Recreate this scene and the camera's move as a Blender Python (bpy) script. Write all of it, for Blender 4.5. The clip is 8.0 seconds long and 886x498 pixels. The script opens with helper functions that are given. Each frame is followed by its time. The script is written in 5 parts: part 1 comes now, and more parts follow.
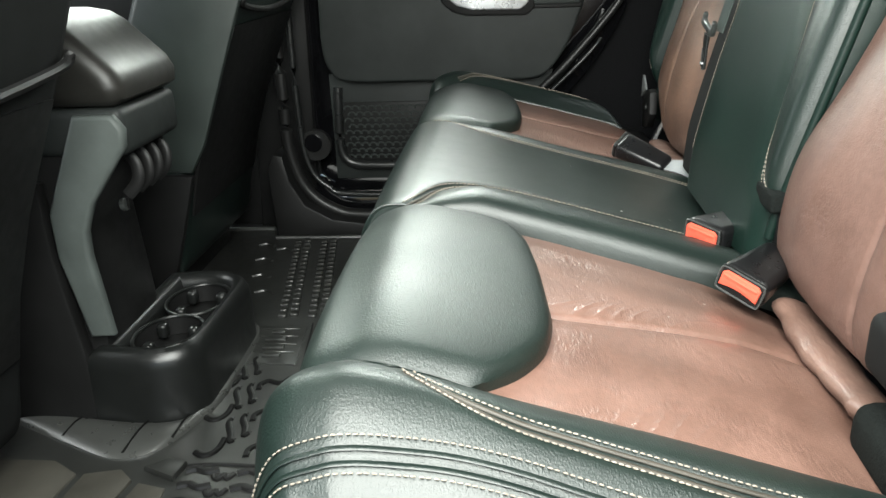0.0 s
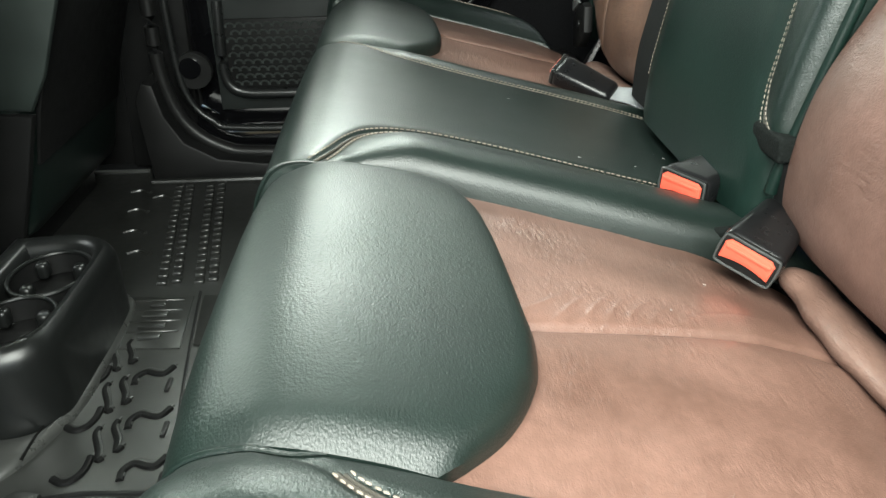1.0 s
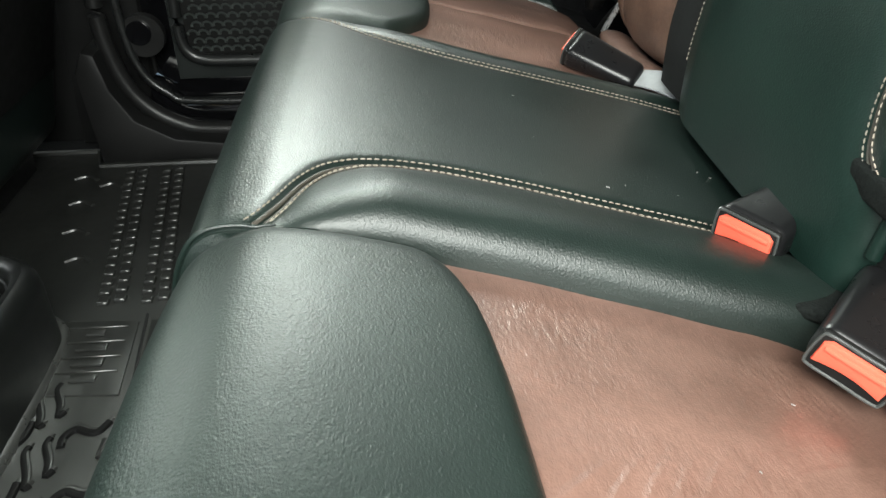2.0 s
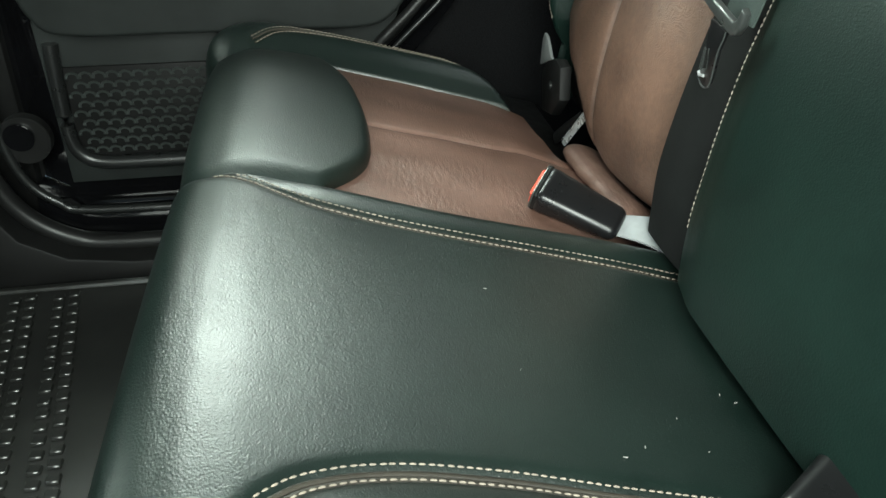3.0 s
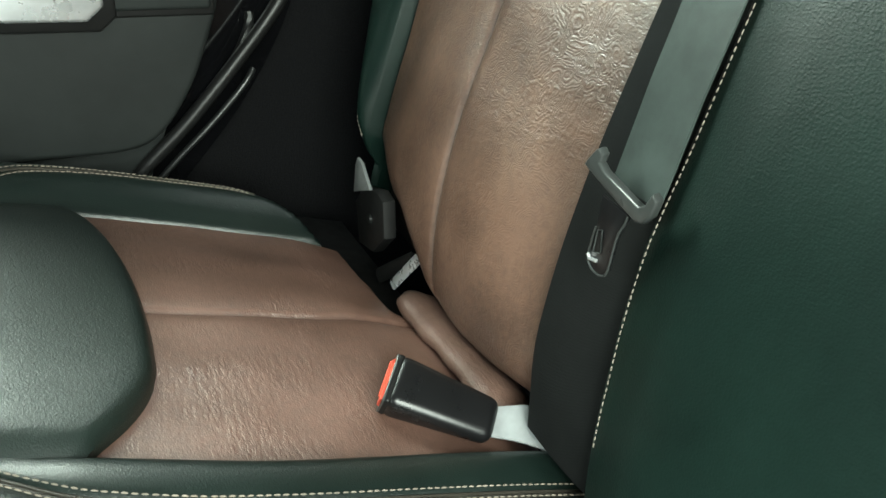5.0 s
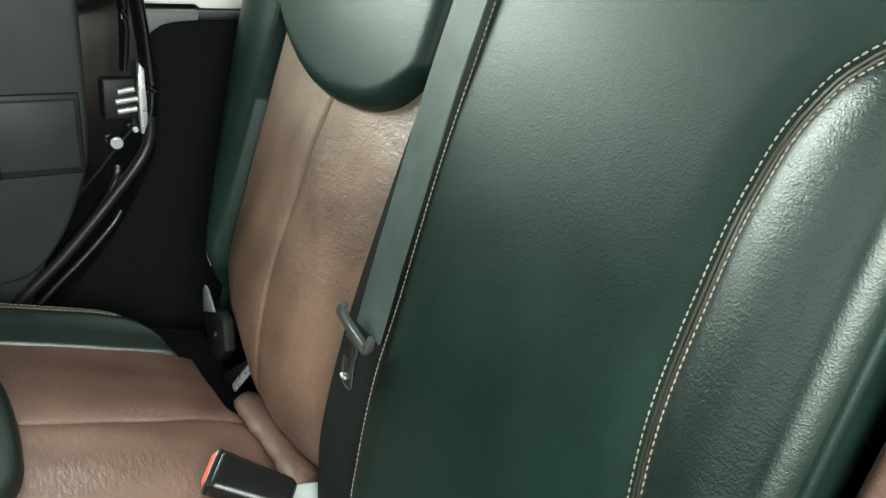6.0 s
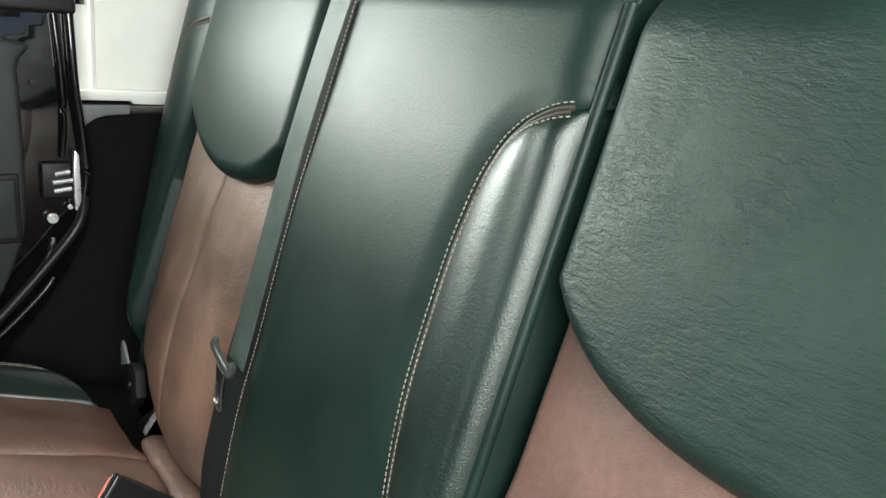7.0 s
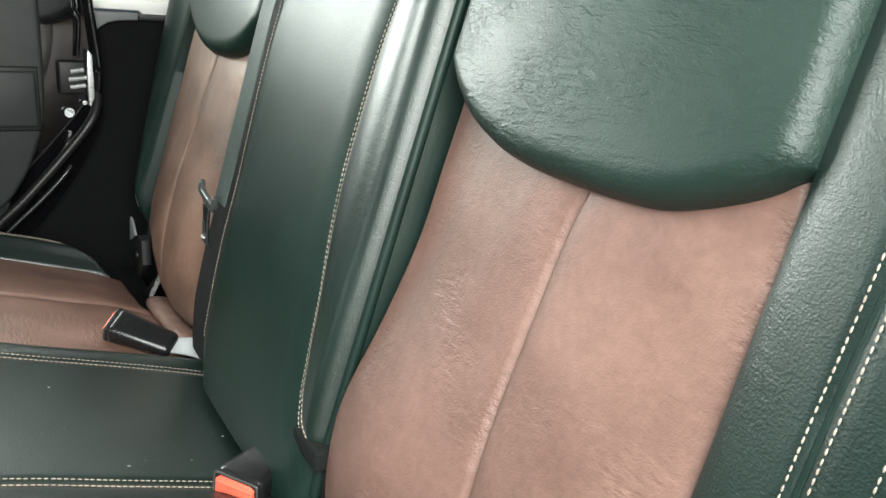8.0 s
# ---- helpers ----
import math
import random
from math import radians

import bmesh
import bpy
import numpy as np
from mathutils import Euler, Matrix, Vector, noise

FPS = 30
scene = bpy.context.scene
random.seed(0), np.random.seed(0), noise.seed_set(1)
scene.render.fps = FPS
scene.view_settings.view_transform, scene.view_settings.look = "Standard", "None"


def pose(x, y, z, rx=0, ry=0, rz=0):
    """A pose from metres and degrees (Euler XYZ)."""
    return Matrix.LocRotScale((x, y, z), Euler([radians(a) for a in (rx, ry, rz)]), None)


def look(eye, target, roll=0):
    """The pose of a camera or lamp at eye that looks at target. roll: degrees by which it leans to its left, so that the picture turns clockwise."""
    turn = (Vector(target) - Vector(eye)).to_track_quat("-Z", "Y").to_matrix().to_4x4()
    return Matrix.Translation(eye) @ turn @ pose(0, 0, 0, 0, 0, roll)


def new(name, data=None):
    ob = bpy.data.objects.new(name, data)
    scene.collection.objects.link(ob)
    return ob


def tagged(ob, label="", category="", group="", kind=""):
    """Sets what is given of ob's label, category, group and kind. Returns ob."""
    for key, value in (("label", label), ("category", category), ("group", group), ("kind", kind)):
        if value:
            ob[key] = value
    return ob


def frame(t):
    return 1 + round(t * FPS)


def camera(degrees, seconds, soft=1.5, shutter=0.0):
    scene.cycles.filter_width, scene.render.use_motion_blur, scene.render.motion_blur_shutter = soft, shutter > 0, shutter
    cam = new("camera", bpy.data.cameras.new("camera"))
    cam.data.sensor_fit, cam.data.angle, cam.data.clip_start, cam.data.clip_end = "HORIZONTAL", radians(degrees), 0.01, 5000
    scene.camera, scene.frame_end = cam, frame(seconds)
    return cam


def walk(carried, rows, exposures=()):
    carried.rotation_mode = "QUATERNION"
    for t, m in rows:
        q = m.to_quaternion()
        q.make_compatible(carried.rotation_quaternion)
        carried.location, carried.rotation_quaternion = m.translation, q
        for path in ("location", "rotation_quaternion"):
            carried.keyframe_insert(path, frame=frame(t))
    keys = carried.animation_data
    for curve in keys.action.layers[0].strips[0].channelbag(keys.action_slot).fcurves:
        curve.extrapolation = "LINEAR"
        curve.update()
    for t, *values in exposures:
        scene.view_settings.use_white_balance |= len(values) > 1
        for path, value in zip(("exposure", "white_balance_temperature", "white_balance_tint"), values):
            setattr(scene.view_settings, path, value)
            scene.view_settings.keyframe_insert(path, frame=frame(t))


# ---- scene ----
cam = camera(59.3, 8.0)
PATH = [
    (0, (0.094, -0.163, 0.659), (-0.073, 1.697, -0.057), -2.3),
    (0.5, (0.053, -0.098, 0.643), (0.115, 1.718, -0.193), -0.9),
    (1, (0.058, 0.041, 0.627), (0.146, 1.817, -0.287), -1.0),
    (1.2, (0.063, 0.089, 0.619), (0.155, 1.855, -0.316), -0.8),
    (2.3, (0.076, 0.310, 0.642), (0.182, 1.990, -0.438), -1.3),
    (2.5, (0.078, 0.357, 0.652), (0.184, 2.042, -0.420), -1.8),
    (3, (0.070, 0.473, 0.700), (0.354, 2.153, -0.346), 0.3),
    (3.5, (0.048, 0.586, 0.715), (0.459, 2.238, -0.334), 1.4),
    (4, (0.036, 0.685, 0.710), (0.522, 2.330, -0.319), 1.7),
    (4.5, (0.052, 0.746, 0.688), (0.683, 2.373, -0.288), 2.7),
    (5, (0.084, 0.702, 0.730), (0.912, 2.257, -0.217), 4.0),
    (5.2, (0.092, 0.672, 0.760), (0.995, 2.194, -0.171), 4.2),
    (6.3, (0.102, 0.419, 0.918), (1.180, 1.962, 0.242), 5.2),
    (6.5, (0.107, 0.379, 0.921), (1.206, 1.938, 0.318), 5.3),
    (7, (0.128, 0.268, 0.910), (1.232, 1.845, 0.369), 4.9),
    (7.5, (0.130, 0.150, 0.877), (1.209, 1.740, 0.322), 4.8),
    (8, (0.123, 0.077, 0.796), (1.162, 1.678, 0.200), 4.4),
]
EXPOSURE = [(0, 0.27, 6500, 8), (1, 0.19, 6500, 4), (2.5, 0.18, 6470, 8), (3, 0.28, 6350, -1), (4, 0.32, 6420, 0), (5, 0.40, 6420, -4), (6.5, 0.20, 6440, 3), (7, 0.11, 6480, 8), (7.5, 0.22, 6480, 10), (8, 0.31, 6450, 9)]
walk(cam, [(t, look(eye, target, roll)) for t, eye, target, roll in PATH], EXPOSURE)

# exposure and light: soft daylight through the open door and the windows
world = bpy.data.worlds.new("sky")
scene.world = world
world.use_nodes = True
wn = world.node_tree
sky = wn.nodes.new("ShaderNodeTexSky")
sky.sky_type, sky.sun_disc = "NISHITA", False
sky.sun_elevation, sky.sun_rotation = radians(50), radians(200)
wn.links.new(sky.outputs["Color"], wn.nodes["Background"].inputs["Color"])
wn.nodes["Background"].inputs["Strength"].default_value = 0.12


def area_lamp(name, eye, target, sx, sy, watts, colour=(1, 1, 1)):
    data = bpy.data.lights.new(name, "AREA")
    data.shape, data.size, data.size_y, data.energy, data.color = "RECTANGLE", sx, sy, watts, colour
    ob = new(name, data)
    ob.matrix_world = look(eye, target)
    return ob


sun = new("sun", bpy.data.lights.new("sun", "SUN"))
sun.data.energy, sun.data.angle, sun.data.color = 0.6, radians(12), (1.0, 0.97, 0.92)
sun.matrix_world = look((-2.0, -4.0, 5.0), (0, 0.9, 0.4))
area_lamp("door_daylight", (0.04, -0.05, 1.17), (0.04, 0.80, 0.72), 0.84, 1.06, 58, (0.98, 1.0, 0.94))
area_lamp("far_window_daylight", (-0.07, 1.77, 1.03), (-0.07, 0.6, 0.85), 0.60, 0.40, 28, (0.93, 1.0, 0.93))
area_lamp("far_front_window_daylight", (-0.82, 1.78, 1.02), (0.1, 1.0, 0.4), 0.80, 0.40, 17, (0.92, 1.0, 0.92))
area_lamp("quarter_window_daylight", (0.80, 1.74, 1.10), (0.3, 0.9, 0.5), 0.62, 0.22, 2.5, (0.97, 1.0, 0.98))
area_lamp("windscreen_daylight", (-1.55, 0.9, 1.10), (0.3, 0.9, 0.5), 1.2, 0.46, 13, (0.97, 1.0, 0.98))


# ---- materials ----
def shader(name):
    m = bpy.data.materials.new(name)
    m.use_nodes = True
    return m, m.node_tree.nodes, m.node_tree.links, m.node_tree.nodes["Principled BSDF"]


def noise_node(n, l, co, scale, detail=3.0, rough=0.55, stretch=None):
    t = n.new("ShaderNodeTexNoise")
    t.inputs["Scale"].default_value, t.inputs["Detail"].default_value, t.inputs["Roughness"].default_value = scale, detail, rough
    if stretch:
        mp = n.new("ShaderNodeMapping")
        mp.inputs["Scale"].default_value = stretch[:3]
        if len(stretch) > 3:
            mp.inputs["Rotation"].default_value = stretch[3:]
        l.new(co, mp.inputs["Vector"])
        co = mp.outputs["Vector"]
    l.new(co, t.inputs["Vector"])
    return t.outputs["Fac"]


def ramp(n, l, fac, a, b, lo=0.3, hi=0.7):
    r = n.new("ShaderNodeValToRGB")
    r.color_ramp.elements[0].position, r.color_ramp.elements[1].position = lo, hi
    r.color_ramp.elements[0].color, r.color_ramp.elements[1].color = (*a, 1), (*b, 1)
    l.new(fac, r.inputs["Fac"])
    return r.outputs["Color"]


def maths(n, l, op, a, b):
    m = n.new("ShaderNodeMath")
    m.operation = op
    for i, v in enumerate((a, b)):
        if isinstance(v, (int, float)):
            m.inputs[i].default_value = v
        else:
            l.new(v, m.inputs[i])
    return m.outputs["Value"]


def bump(n, l, p, height, strength, dist, before=None):
    b = n.new("ShaderNodeBump")
    b.inputs["Strength"].default_value, b.inputs["Distance"].default_value = strength, dist
    l.new(height, b.inputs["Height"])
    if before:
        l.new(before.outputs["Normal"], b.inputs["Normal"])
    l.new(b.outputs["Normal"], p.inputs["Normal"])
    return b


def leather(name, dark, light, rough, stretch, crease=0.5, emboss=0.0, gloss=0.62, grain=0.26, pebble=0.22, wscale=90, calm=(0.38, 0.62, 0.25), soft=(0.42, 0.56), sheen_wear=None):
    """Grained upholstery leather: pebble grain, stretched creases, worn patches, and if wanted an embossed scroll
    pattern and a paler upper end, where window sheen and rubbed finish are put into the colour.
    """
    m, n, l, p = shader(name)
    co = n.new("ShaderNodeTexCoord").outputs["Object"]
    broad = noise_node(n, l, co, 9, 4, 0.6)
    fine = noise_node(n, l, co, 140, 3, 0.6)
    mixed = maths(n, l, "ADD", maths(n, l, "MULTIPLY", broad, 0.72), maths(n, l, "MULTIPLY", fine, 0.28))
    base = ramp(n, l, mixed, dark, light, 0.36, 0.66)
    # paler with height: window sheen painted into the base colour, together with wear
    if sheen_wear:
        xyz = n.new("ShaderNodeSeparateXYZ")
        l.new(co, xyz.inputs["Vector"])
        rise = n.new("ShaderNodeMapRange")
        rise.inputs["From Min"].default_value, rise.inputs["From Max"].default_value = sheen_wear[:2]
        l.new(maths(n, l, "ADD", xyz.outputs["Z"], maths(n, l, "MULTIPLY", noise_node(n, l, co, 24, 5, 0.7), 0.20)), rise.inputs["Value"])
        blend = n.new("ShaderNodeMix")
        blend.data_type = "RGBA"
        l.new(maths(n, l, "MULTIPLY", rise.outputs["Result"], sheen_wear[2]), blend.inputs["Factor"])
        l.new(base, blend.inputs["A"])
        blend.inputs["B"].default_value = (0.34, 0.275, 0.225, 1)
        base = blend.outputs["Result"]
    l.new(base, p.inputs["Base Color"])
    r = maths(n, l, "ADD", maths(n, l, "MULTIPLY", broad, 0.16), rough - 0.08)
    l.new(r, p.inputs["Roughness"])
    p.inputs["Specular IOR Level"].default_value = gloss
    v = n.new("ShaderNodeTexVoronoi")
    v.inputs["Scale"].default_value = 700
    v.feature = "SMOOTH_F1"
    l.new(co, v.inputs["Vector"])
    b1 = bump(n, l, p, v.outputs["Distance"], grain, 0.0006)
    peb = noise_node(n, l, co, 1000, 2, 0.5, stretch)
    b1 = bump(n, l, p, peb, pebble, 0.0007, b1)
    wr = noise_node(n, l, co, wscale, 4, 0.65, stretch)
    sharp = n.new("ShaderNodeValToRGB")
    sharp.color_ramp.elements[0].position, sharp.color_ramp.elements[1].position = soft
    l.new(wr, sharp.inputs["Fac"])
    area = noise_node(n, l, co, 14, 2, 0.5)
    patch = n.new("ShaderNodeValToRGB")
    patch.color_ramp.elements[0].position, patch.color_ramp.elements[1].position = calm[:2]
    l.new(area, patch.inputs["Fac"])
    creases = maths(n, l, "MULTIPLY", sharp.outputs["Color"], maths(n, l, "ADD", patch.outputs["Color"], calm[2]))
    b2 = bump(n, l, p, creases, crease, 0.0012, b1)
    if emboss:
        swirl = noise_node(n, l, co, 46, 1.0, 0.4)
        lines = maths(n, l, "SINE", maths(n, l, "MULTIPLY", swirl, 120.0), 0.0)
        worn = noise_node(n, l, co, 11, 2, 0.5)
        k = n.new("ShaderNodeValToRGB")
        k.color_ramp.elements[0].position, k.color_ramp.elements[1].position = 0.32, 0.56
        l.new(worn, k.inputs["Fac"])
        bump(n, l, p, maths(n, l, "MULTIPLY", lines, k.outputs["Color"]), emboss, 0.0009, b2)
    return m


def plastic(name, colour, rough, grain=500, strength=0.12, metal=0.0, light=1.5, coat=0.0, gloss=0.35):
    m, n, l, p = shader(name)
    co = n.new("ShaderNodeTexCoord").outputs["Object"]
    broad = noise_node(n, l, co, 12, 4, 0.6)
    l.new(ramp(n, l, broad, colour, tuple(min(1, c * light) for c in colour), 0.35, 0.75), p.inputs["Base Color"])
    l.new(maths(n, l, "ADD", maths(n, l, "MULTIPLY", noise_node(n, l, co, 60, 3), 0.2), rough - 0.1), p.inputs["Roughness"])
    p.inputs["Metallic"].default_value = metal
    p.inputs["Coat Weight"].default_value = coat
    p.inputs["Specular IOR Level"].default_value = gloss
    bump(n, l, p, noise_node(n, l, co, grain, 2), strength, 0.0006)
    return m


def woven(name, colour, rough=0.85, scale=900):
    m, n, l, p = shader(name)
    co = n.new("ShaderNodeTexCoord").outputs["Object"]
    l.new(ramp(n, l, noise_node(n, l, co, 25, 4), colour, tuple(c * 1.6 for c in colour), 0.35, 0.7), p.inputs["Base Color"])
    p.inputs["Roughness"].default_value = rough
    p.inputs["Specular IOR Level"].default_value = 0.15
    w = n.new("ShaderNodeTexWave")
    w.bands_direction = "DIAGONAL"
    w.inputs["Scale"].default_value, w.inputs["Distortion"].default_value = scale / 3, 1.0
    l.new(co, w.inputs["Vector"])
    bump(n, l, p, w.outputs["Fac"], 0.18, 0.0006)
    return m


def carpet_material(name, colour):
    m, n, l, p = shader(name)
    co = n.new("ShaderNodeTexCoord").outputs["Object"]
    f = noise_node(n, l, co, 420, 3, 0.7)
    l.new(ramp(n, l, f, tuple(c * 0.5 for c in colour), tuple(c * 1.7 for c in colour), 0.3, 0.75), p.inputs["Base Color"])
    p.inputs["Roughness"].default_value = 0.95
    p.inputs["Specular IOR Level"].default_value = 0.08
    bump(n, l, p, f, 0.6, 0.002)
    return m


GREEN = leather("black_green_leather", (0.0030, 0.0076, 0.0061), (0.0058, 0.0126, 0.0102), 0.37, (1.0, 0.5, 1.0), 0.06, gloss=0.68, pebble=0.32)
GREEN_PAD = leather("creased_black_green_leather", (0.0032, 0.0080, 0.0064), (0.0060, 0.0130, 0.0105), 0.43, (1.0, 0.40, 0.8), 0.11, gloss=0.64, pebble=0.32, wscale=420)
GREEN_BACK = leather("black_green_back_leather", (0.0030, 0.0092, 0.0072), (0.0060, 0.0165, 0.0128), 0.42, (1.0, 0.5, 1.6, 0.25, 0, 0), 0.03, gloss=0.18, pebble=0.16)
GREEN_SIDE = leather("shiny_black_green_bolster_leather", (0.0024, 0.0078, 0.0060), (0.0044, 0.0130, 0.0100), 0.36, (1.0, 0.5, 1.6, 0.25, 0, 0), 0.08, gloss=0.55, pebble=0.26)
GREEN_BACK_PAD = leather("creased_black_green_back_leather", (0.0064, 0.0150, 0.0120), (0.0104, 0.0222, 0.0180), 0.44, (1.0, 0.38, 1.2, 0.25, 0, 0), 0.30, gloss=0.30, wscale=170, soft=(0.40, 0.57))
BROWN = leather("brown_leather", (0.100, 0.0535, 0.0395), (0.192, 0.1080, 0.0840), 0.35, (1.0, 0.30, 1.0, 0, 0, 0.6), 0.31, gloss=1.0, wscale=185, calm=(0.48, 0.68, 0.18))
BROWN_ROLL = leather("rolled_brown_leather", (0.095, 0.052, 0.039), (0.172, 0.100, 0.077), 0.52, (1.0, 0.4, 1.0), 0.30, gloss=0.7)
BROWN_WORN = leather("worn_brown_back_leather", (0.080, 0.044, 0.034), (0.146, 0.084, 0.068), 0.52, (1.0, 0.4, 1.0, 0.3, 0, 0), 0.42, 0.06, gloss=0.34, calm=(0.50, 0.68, 0.10))
# upper end of this insert carries painted window sheen besides its wear
BROWN_BACK = leather("embossed_brown_leather", (0.058, 0.030, 0.020), (0.160, 0.089, 0.061), 0.42, (1.0, 0.4, 1.0, 0.3, 0, 0), 0.22, 0.13, gloss=0.85, sheen_wear=(0.70, 0.88, 0.34))
BLACK = plastic("black_plastic", (0.007, 0.007, 0.007), 0.45, gloss=0.2)
SATIN = plastic("satin_black_plastic", (0.009, 0.0095, 0.0095), 0.30, 300, 0.05, gloss=0.5)
GREY_TRIM = plastic("grey_trim_plastic", (0.050, 0.058, 0.055), 0.55)
DOOR_GREY = plastic("dark_grey_door_plastic", (0.0145, 0.0165, 0.016), 0.50, 700, 0.25, gloss=0.22)
PAINT = plastic("black_body_paint", (0.003, 0.003, 0.0035), 0.12, 30, 0.03, coat=0.8, gloss=0.3)
RUBBER = plastic("black_rubber", (0.008, 0.008, 0.008), 0.38, 300, 0.1, gloss=0.3)
MAT_RUBBER = plastic("grey_mat_rubber", (0.013, 0.0135, 0.0125), 0.34, 350, 0.03, light=1.8, gloss=1.0)
WHITE = plastic("white_hardtop_shell", (0.70, 0.69, 0.66), 0.6, 250, 0.1, light=1.08)
SILVER = plastic("silver_trim", (0.55, 0.56, 0.57), 0.28, 300, 0.03, metal=0.7)
STEEL = plastic("steel", (0.42, 0.42, 0.43), 0.28, 300, 0.03, metal=0.55)
TONGUE = plastic("grey_tongue_plastic", (0.034, 0.037, 0.036), 0.30, gloss=0.6)
ORANGE = plastic("orange_red_button", (0.72, 0.10, 0.06), 0.42, 300, 0.03, light=1.1)
THREAD = woven("pale_thread", (0.18, 0.157, 0.130), 0.7)
SEAM = plastic("dark_brown_seam", (0.034, 0.030, 0.024), 0.5)
WEB = woven("grey_webbing", (0.032, 0.041, 0.038), 0.45, 1500)
WEB_PALE = woven("pale_grey_webbing", (0.19, 0.20, 0.205), 0.7, 1500)
CARPET = carpet_material("black_carpet", (0.0055, 0.0055, 0.006))
BLACK_CLOTH = woven("black_seat_cloth", (0.0045, 0.005, 0.005), 0.8, 1200)
FELT = carpet_material("dark_felt", (0.007, 0.0085, 0.008))
# near-black: shade at the tread edges as colour, also the dark collar seams
GROOVE = plastic("tread_shade_and_seam_rubber", (0.0035, 0.0035, 0.0035), 0.5, 300, 0.1, gloss=0.15)
RIM = plastic("satin_cup_holder_plastic", (0.006, 0.0065, 0.0063), 0.33, 500, 0.08, gloss=0.45)
HOUSING = plastic("buckle_plastic", (0.006, 0.006, 0.0065), 0.30, 500, 0.06, gloss=0.4)
SEAT_GREY = plastic("grey_seat_shell", (0.030, 0.035, 0.033), 0.5)
SEAT_SIDE = plastic("grey_green_seat_leather", (0.020, 0.026, 0.0235), 0.42, 600, 0.2, gloss=0.6)
LID = plastic("worn_lid_leather", (0.013, 0.0125, 0.011), 0.42, 700, 0.2, gloss=0.4)
LIP = plastic("satin_grey_lip", (0.034, 0.035, 0.033), 0.30, 300, 0.02, gloss=1.0)
LINT = plastic("lint", (0.20, 0.20, 0.19), 0.8)
LINER = carpet_material("black_headliner", (0.02, 0.02, 0.02))
CAP_GREY = plastic("mid_grey_cap_plastic", (0.10, 0.105, 0.105), 0.55)


# ---- mesh helpers ----
def thing(name, at, label, category, group="", kind=""):
    e = new(name)
    e.location = at
    e.empty_display_size = 0.05
    return tagged(e, label, category, group, kind)


def link_mesh(name, verts, faces, mat, parent=None, label="", smooth=True):
    me = bpy.data.meshes.new(name)
    me.from_pydata([tuple(v) for v in verts], [], faces)
    bm = bmesh.new()
    bm.from_mesh(me)
    bmesh.ops.recalc_face_normals(bm, faces=bm.faces)
    bm.to_mesh(me)
    bm.free()
    if smooth:
        me.polygons.foreach_set("use_smooth", [True] * len(me.polygons))
        me.set_sharp_from_angle(angle=radians(42))
    me.materials.append(mat)
    ob = new(name, me)
    if parent is not None:
        ob.parent = parent
        if parent.type == "EMPTY":
            ob.matrix_parent_inverse = Matrix.Translation(-parent.location)
    if label:
        ob["label"] = label
    return ob


def part(name, bm, mat, parent=None, label="", smooth=True):
    verts = [v.co[:] for v in bm.verts]
    for i, v in enumerate(bm.verts):
        v.index = i
    faces = [[v.index for v in f.verts] for f in bm.faces]
    bm.free()
    return link_mesh(name, verts, faces, mat, parent, label, smooth)


def sheet(fn, na, nb, skirt=0.012, down=None):
    """A grid of fn(a, b) -> points (arrays), with a turned-down border so that it has thickness."""
    a, b = np.meshgrid(np.linspace(0, 1, na), np.linspace(0, 1, nb), indexing="ij")
    pts, nrm = fn(a, b)
    verts = [tuple(p) for p in pts.reshape(-1, 3)]
    faces = [[i * nb + j, (i + 1) * nb + j, (i + 1) * nb + j + 1, i * nb + j + 1] for i in range(na - 1) for j in range(nb - 1)]
    rim = [(i, 0) for i in range(na)] + [(na - 1, j) for j in range(1, nb)] + [(i, nb - 1) for i in range(na - 2, -1, -1)] + [(0, j) for j in range(nb - 2, 0, -1)]
    start = len(verts)
    for i, j in rim:
        verts.append(tuple(pts[i, j] - skirt * nrm[i, j]))
    k = len(rim)
    for q in range(k):
        i0, j0 = rim[q]
        i1, j1 = rim[(q + 1) % k]
        faces.append([i0 * nb + j0, start + q, start + (q + 1) % k, i1 * nb + j1])
    return verts, faces


def rounded_box(cx, cy, cz, sx, sy, sz, r=0.005, seg=3, m=None, taper=None):
    bm = bmesh.new()
    bmesh.ops.create_cube(bm, size=1.0, matrix=Matrix.Translation((cx, cy, cz)) @ Matrix.Diagonal((sx, sy, sz, 1)))
    if taper:
        taper(bm)
    if r:
        bmesh.ops.bevel(bm, geom=bm.edges[:], offset=r, segments=seg, profile=0.5, affect="EDGES")
    if m is not None:
        bm.transform(m)
    return bm


def slab(points, axis, lo, hi, r=0.004, seg=2):
    """A prism: the outline (two coordinates in order) pushed along axis from lo to hi, its long edges rounded."""
    def at(p, d):
        return {"x": (d, p[0], p[1]), "y": (p[0], d, p[1]), "z": (p[0], p[1], d)}[axis]
    bm = bmesh.new()
    f = bm.faces.new([bm.verts.new(at(p, lo)) for p in points])
    got = bmesh.ops.extrude_face_region(bm, geom=[f])
    top = [v for v in got["geom"] if isinstance(v, bmesh.types.BMVert)]
    shift = Vector(at((0, 0), hi - lo))
    bmesh.ops.translate(bm, verts=top, vec=shift)
    bmesh.ops.recalc_face_normals(bm, faces=bm.faces)
    if r:
        tv = set(top)
        edges = [e for e in bm.edges if (e.verts[0] in tv) == (e.verts[1] in tv)]
        bmesh.ops.bevel(bm, geom=edges, offset=r, segments=seg, profile=0.5, affect="EDGES", clamp_overlap=True)
    return bm


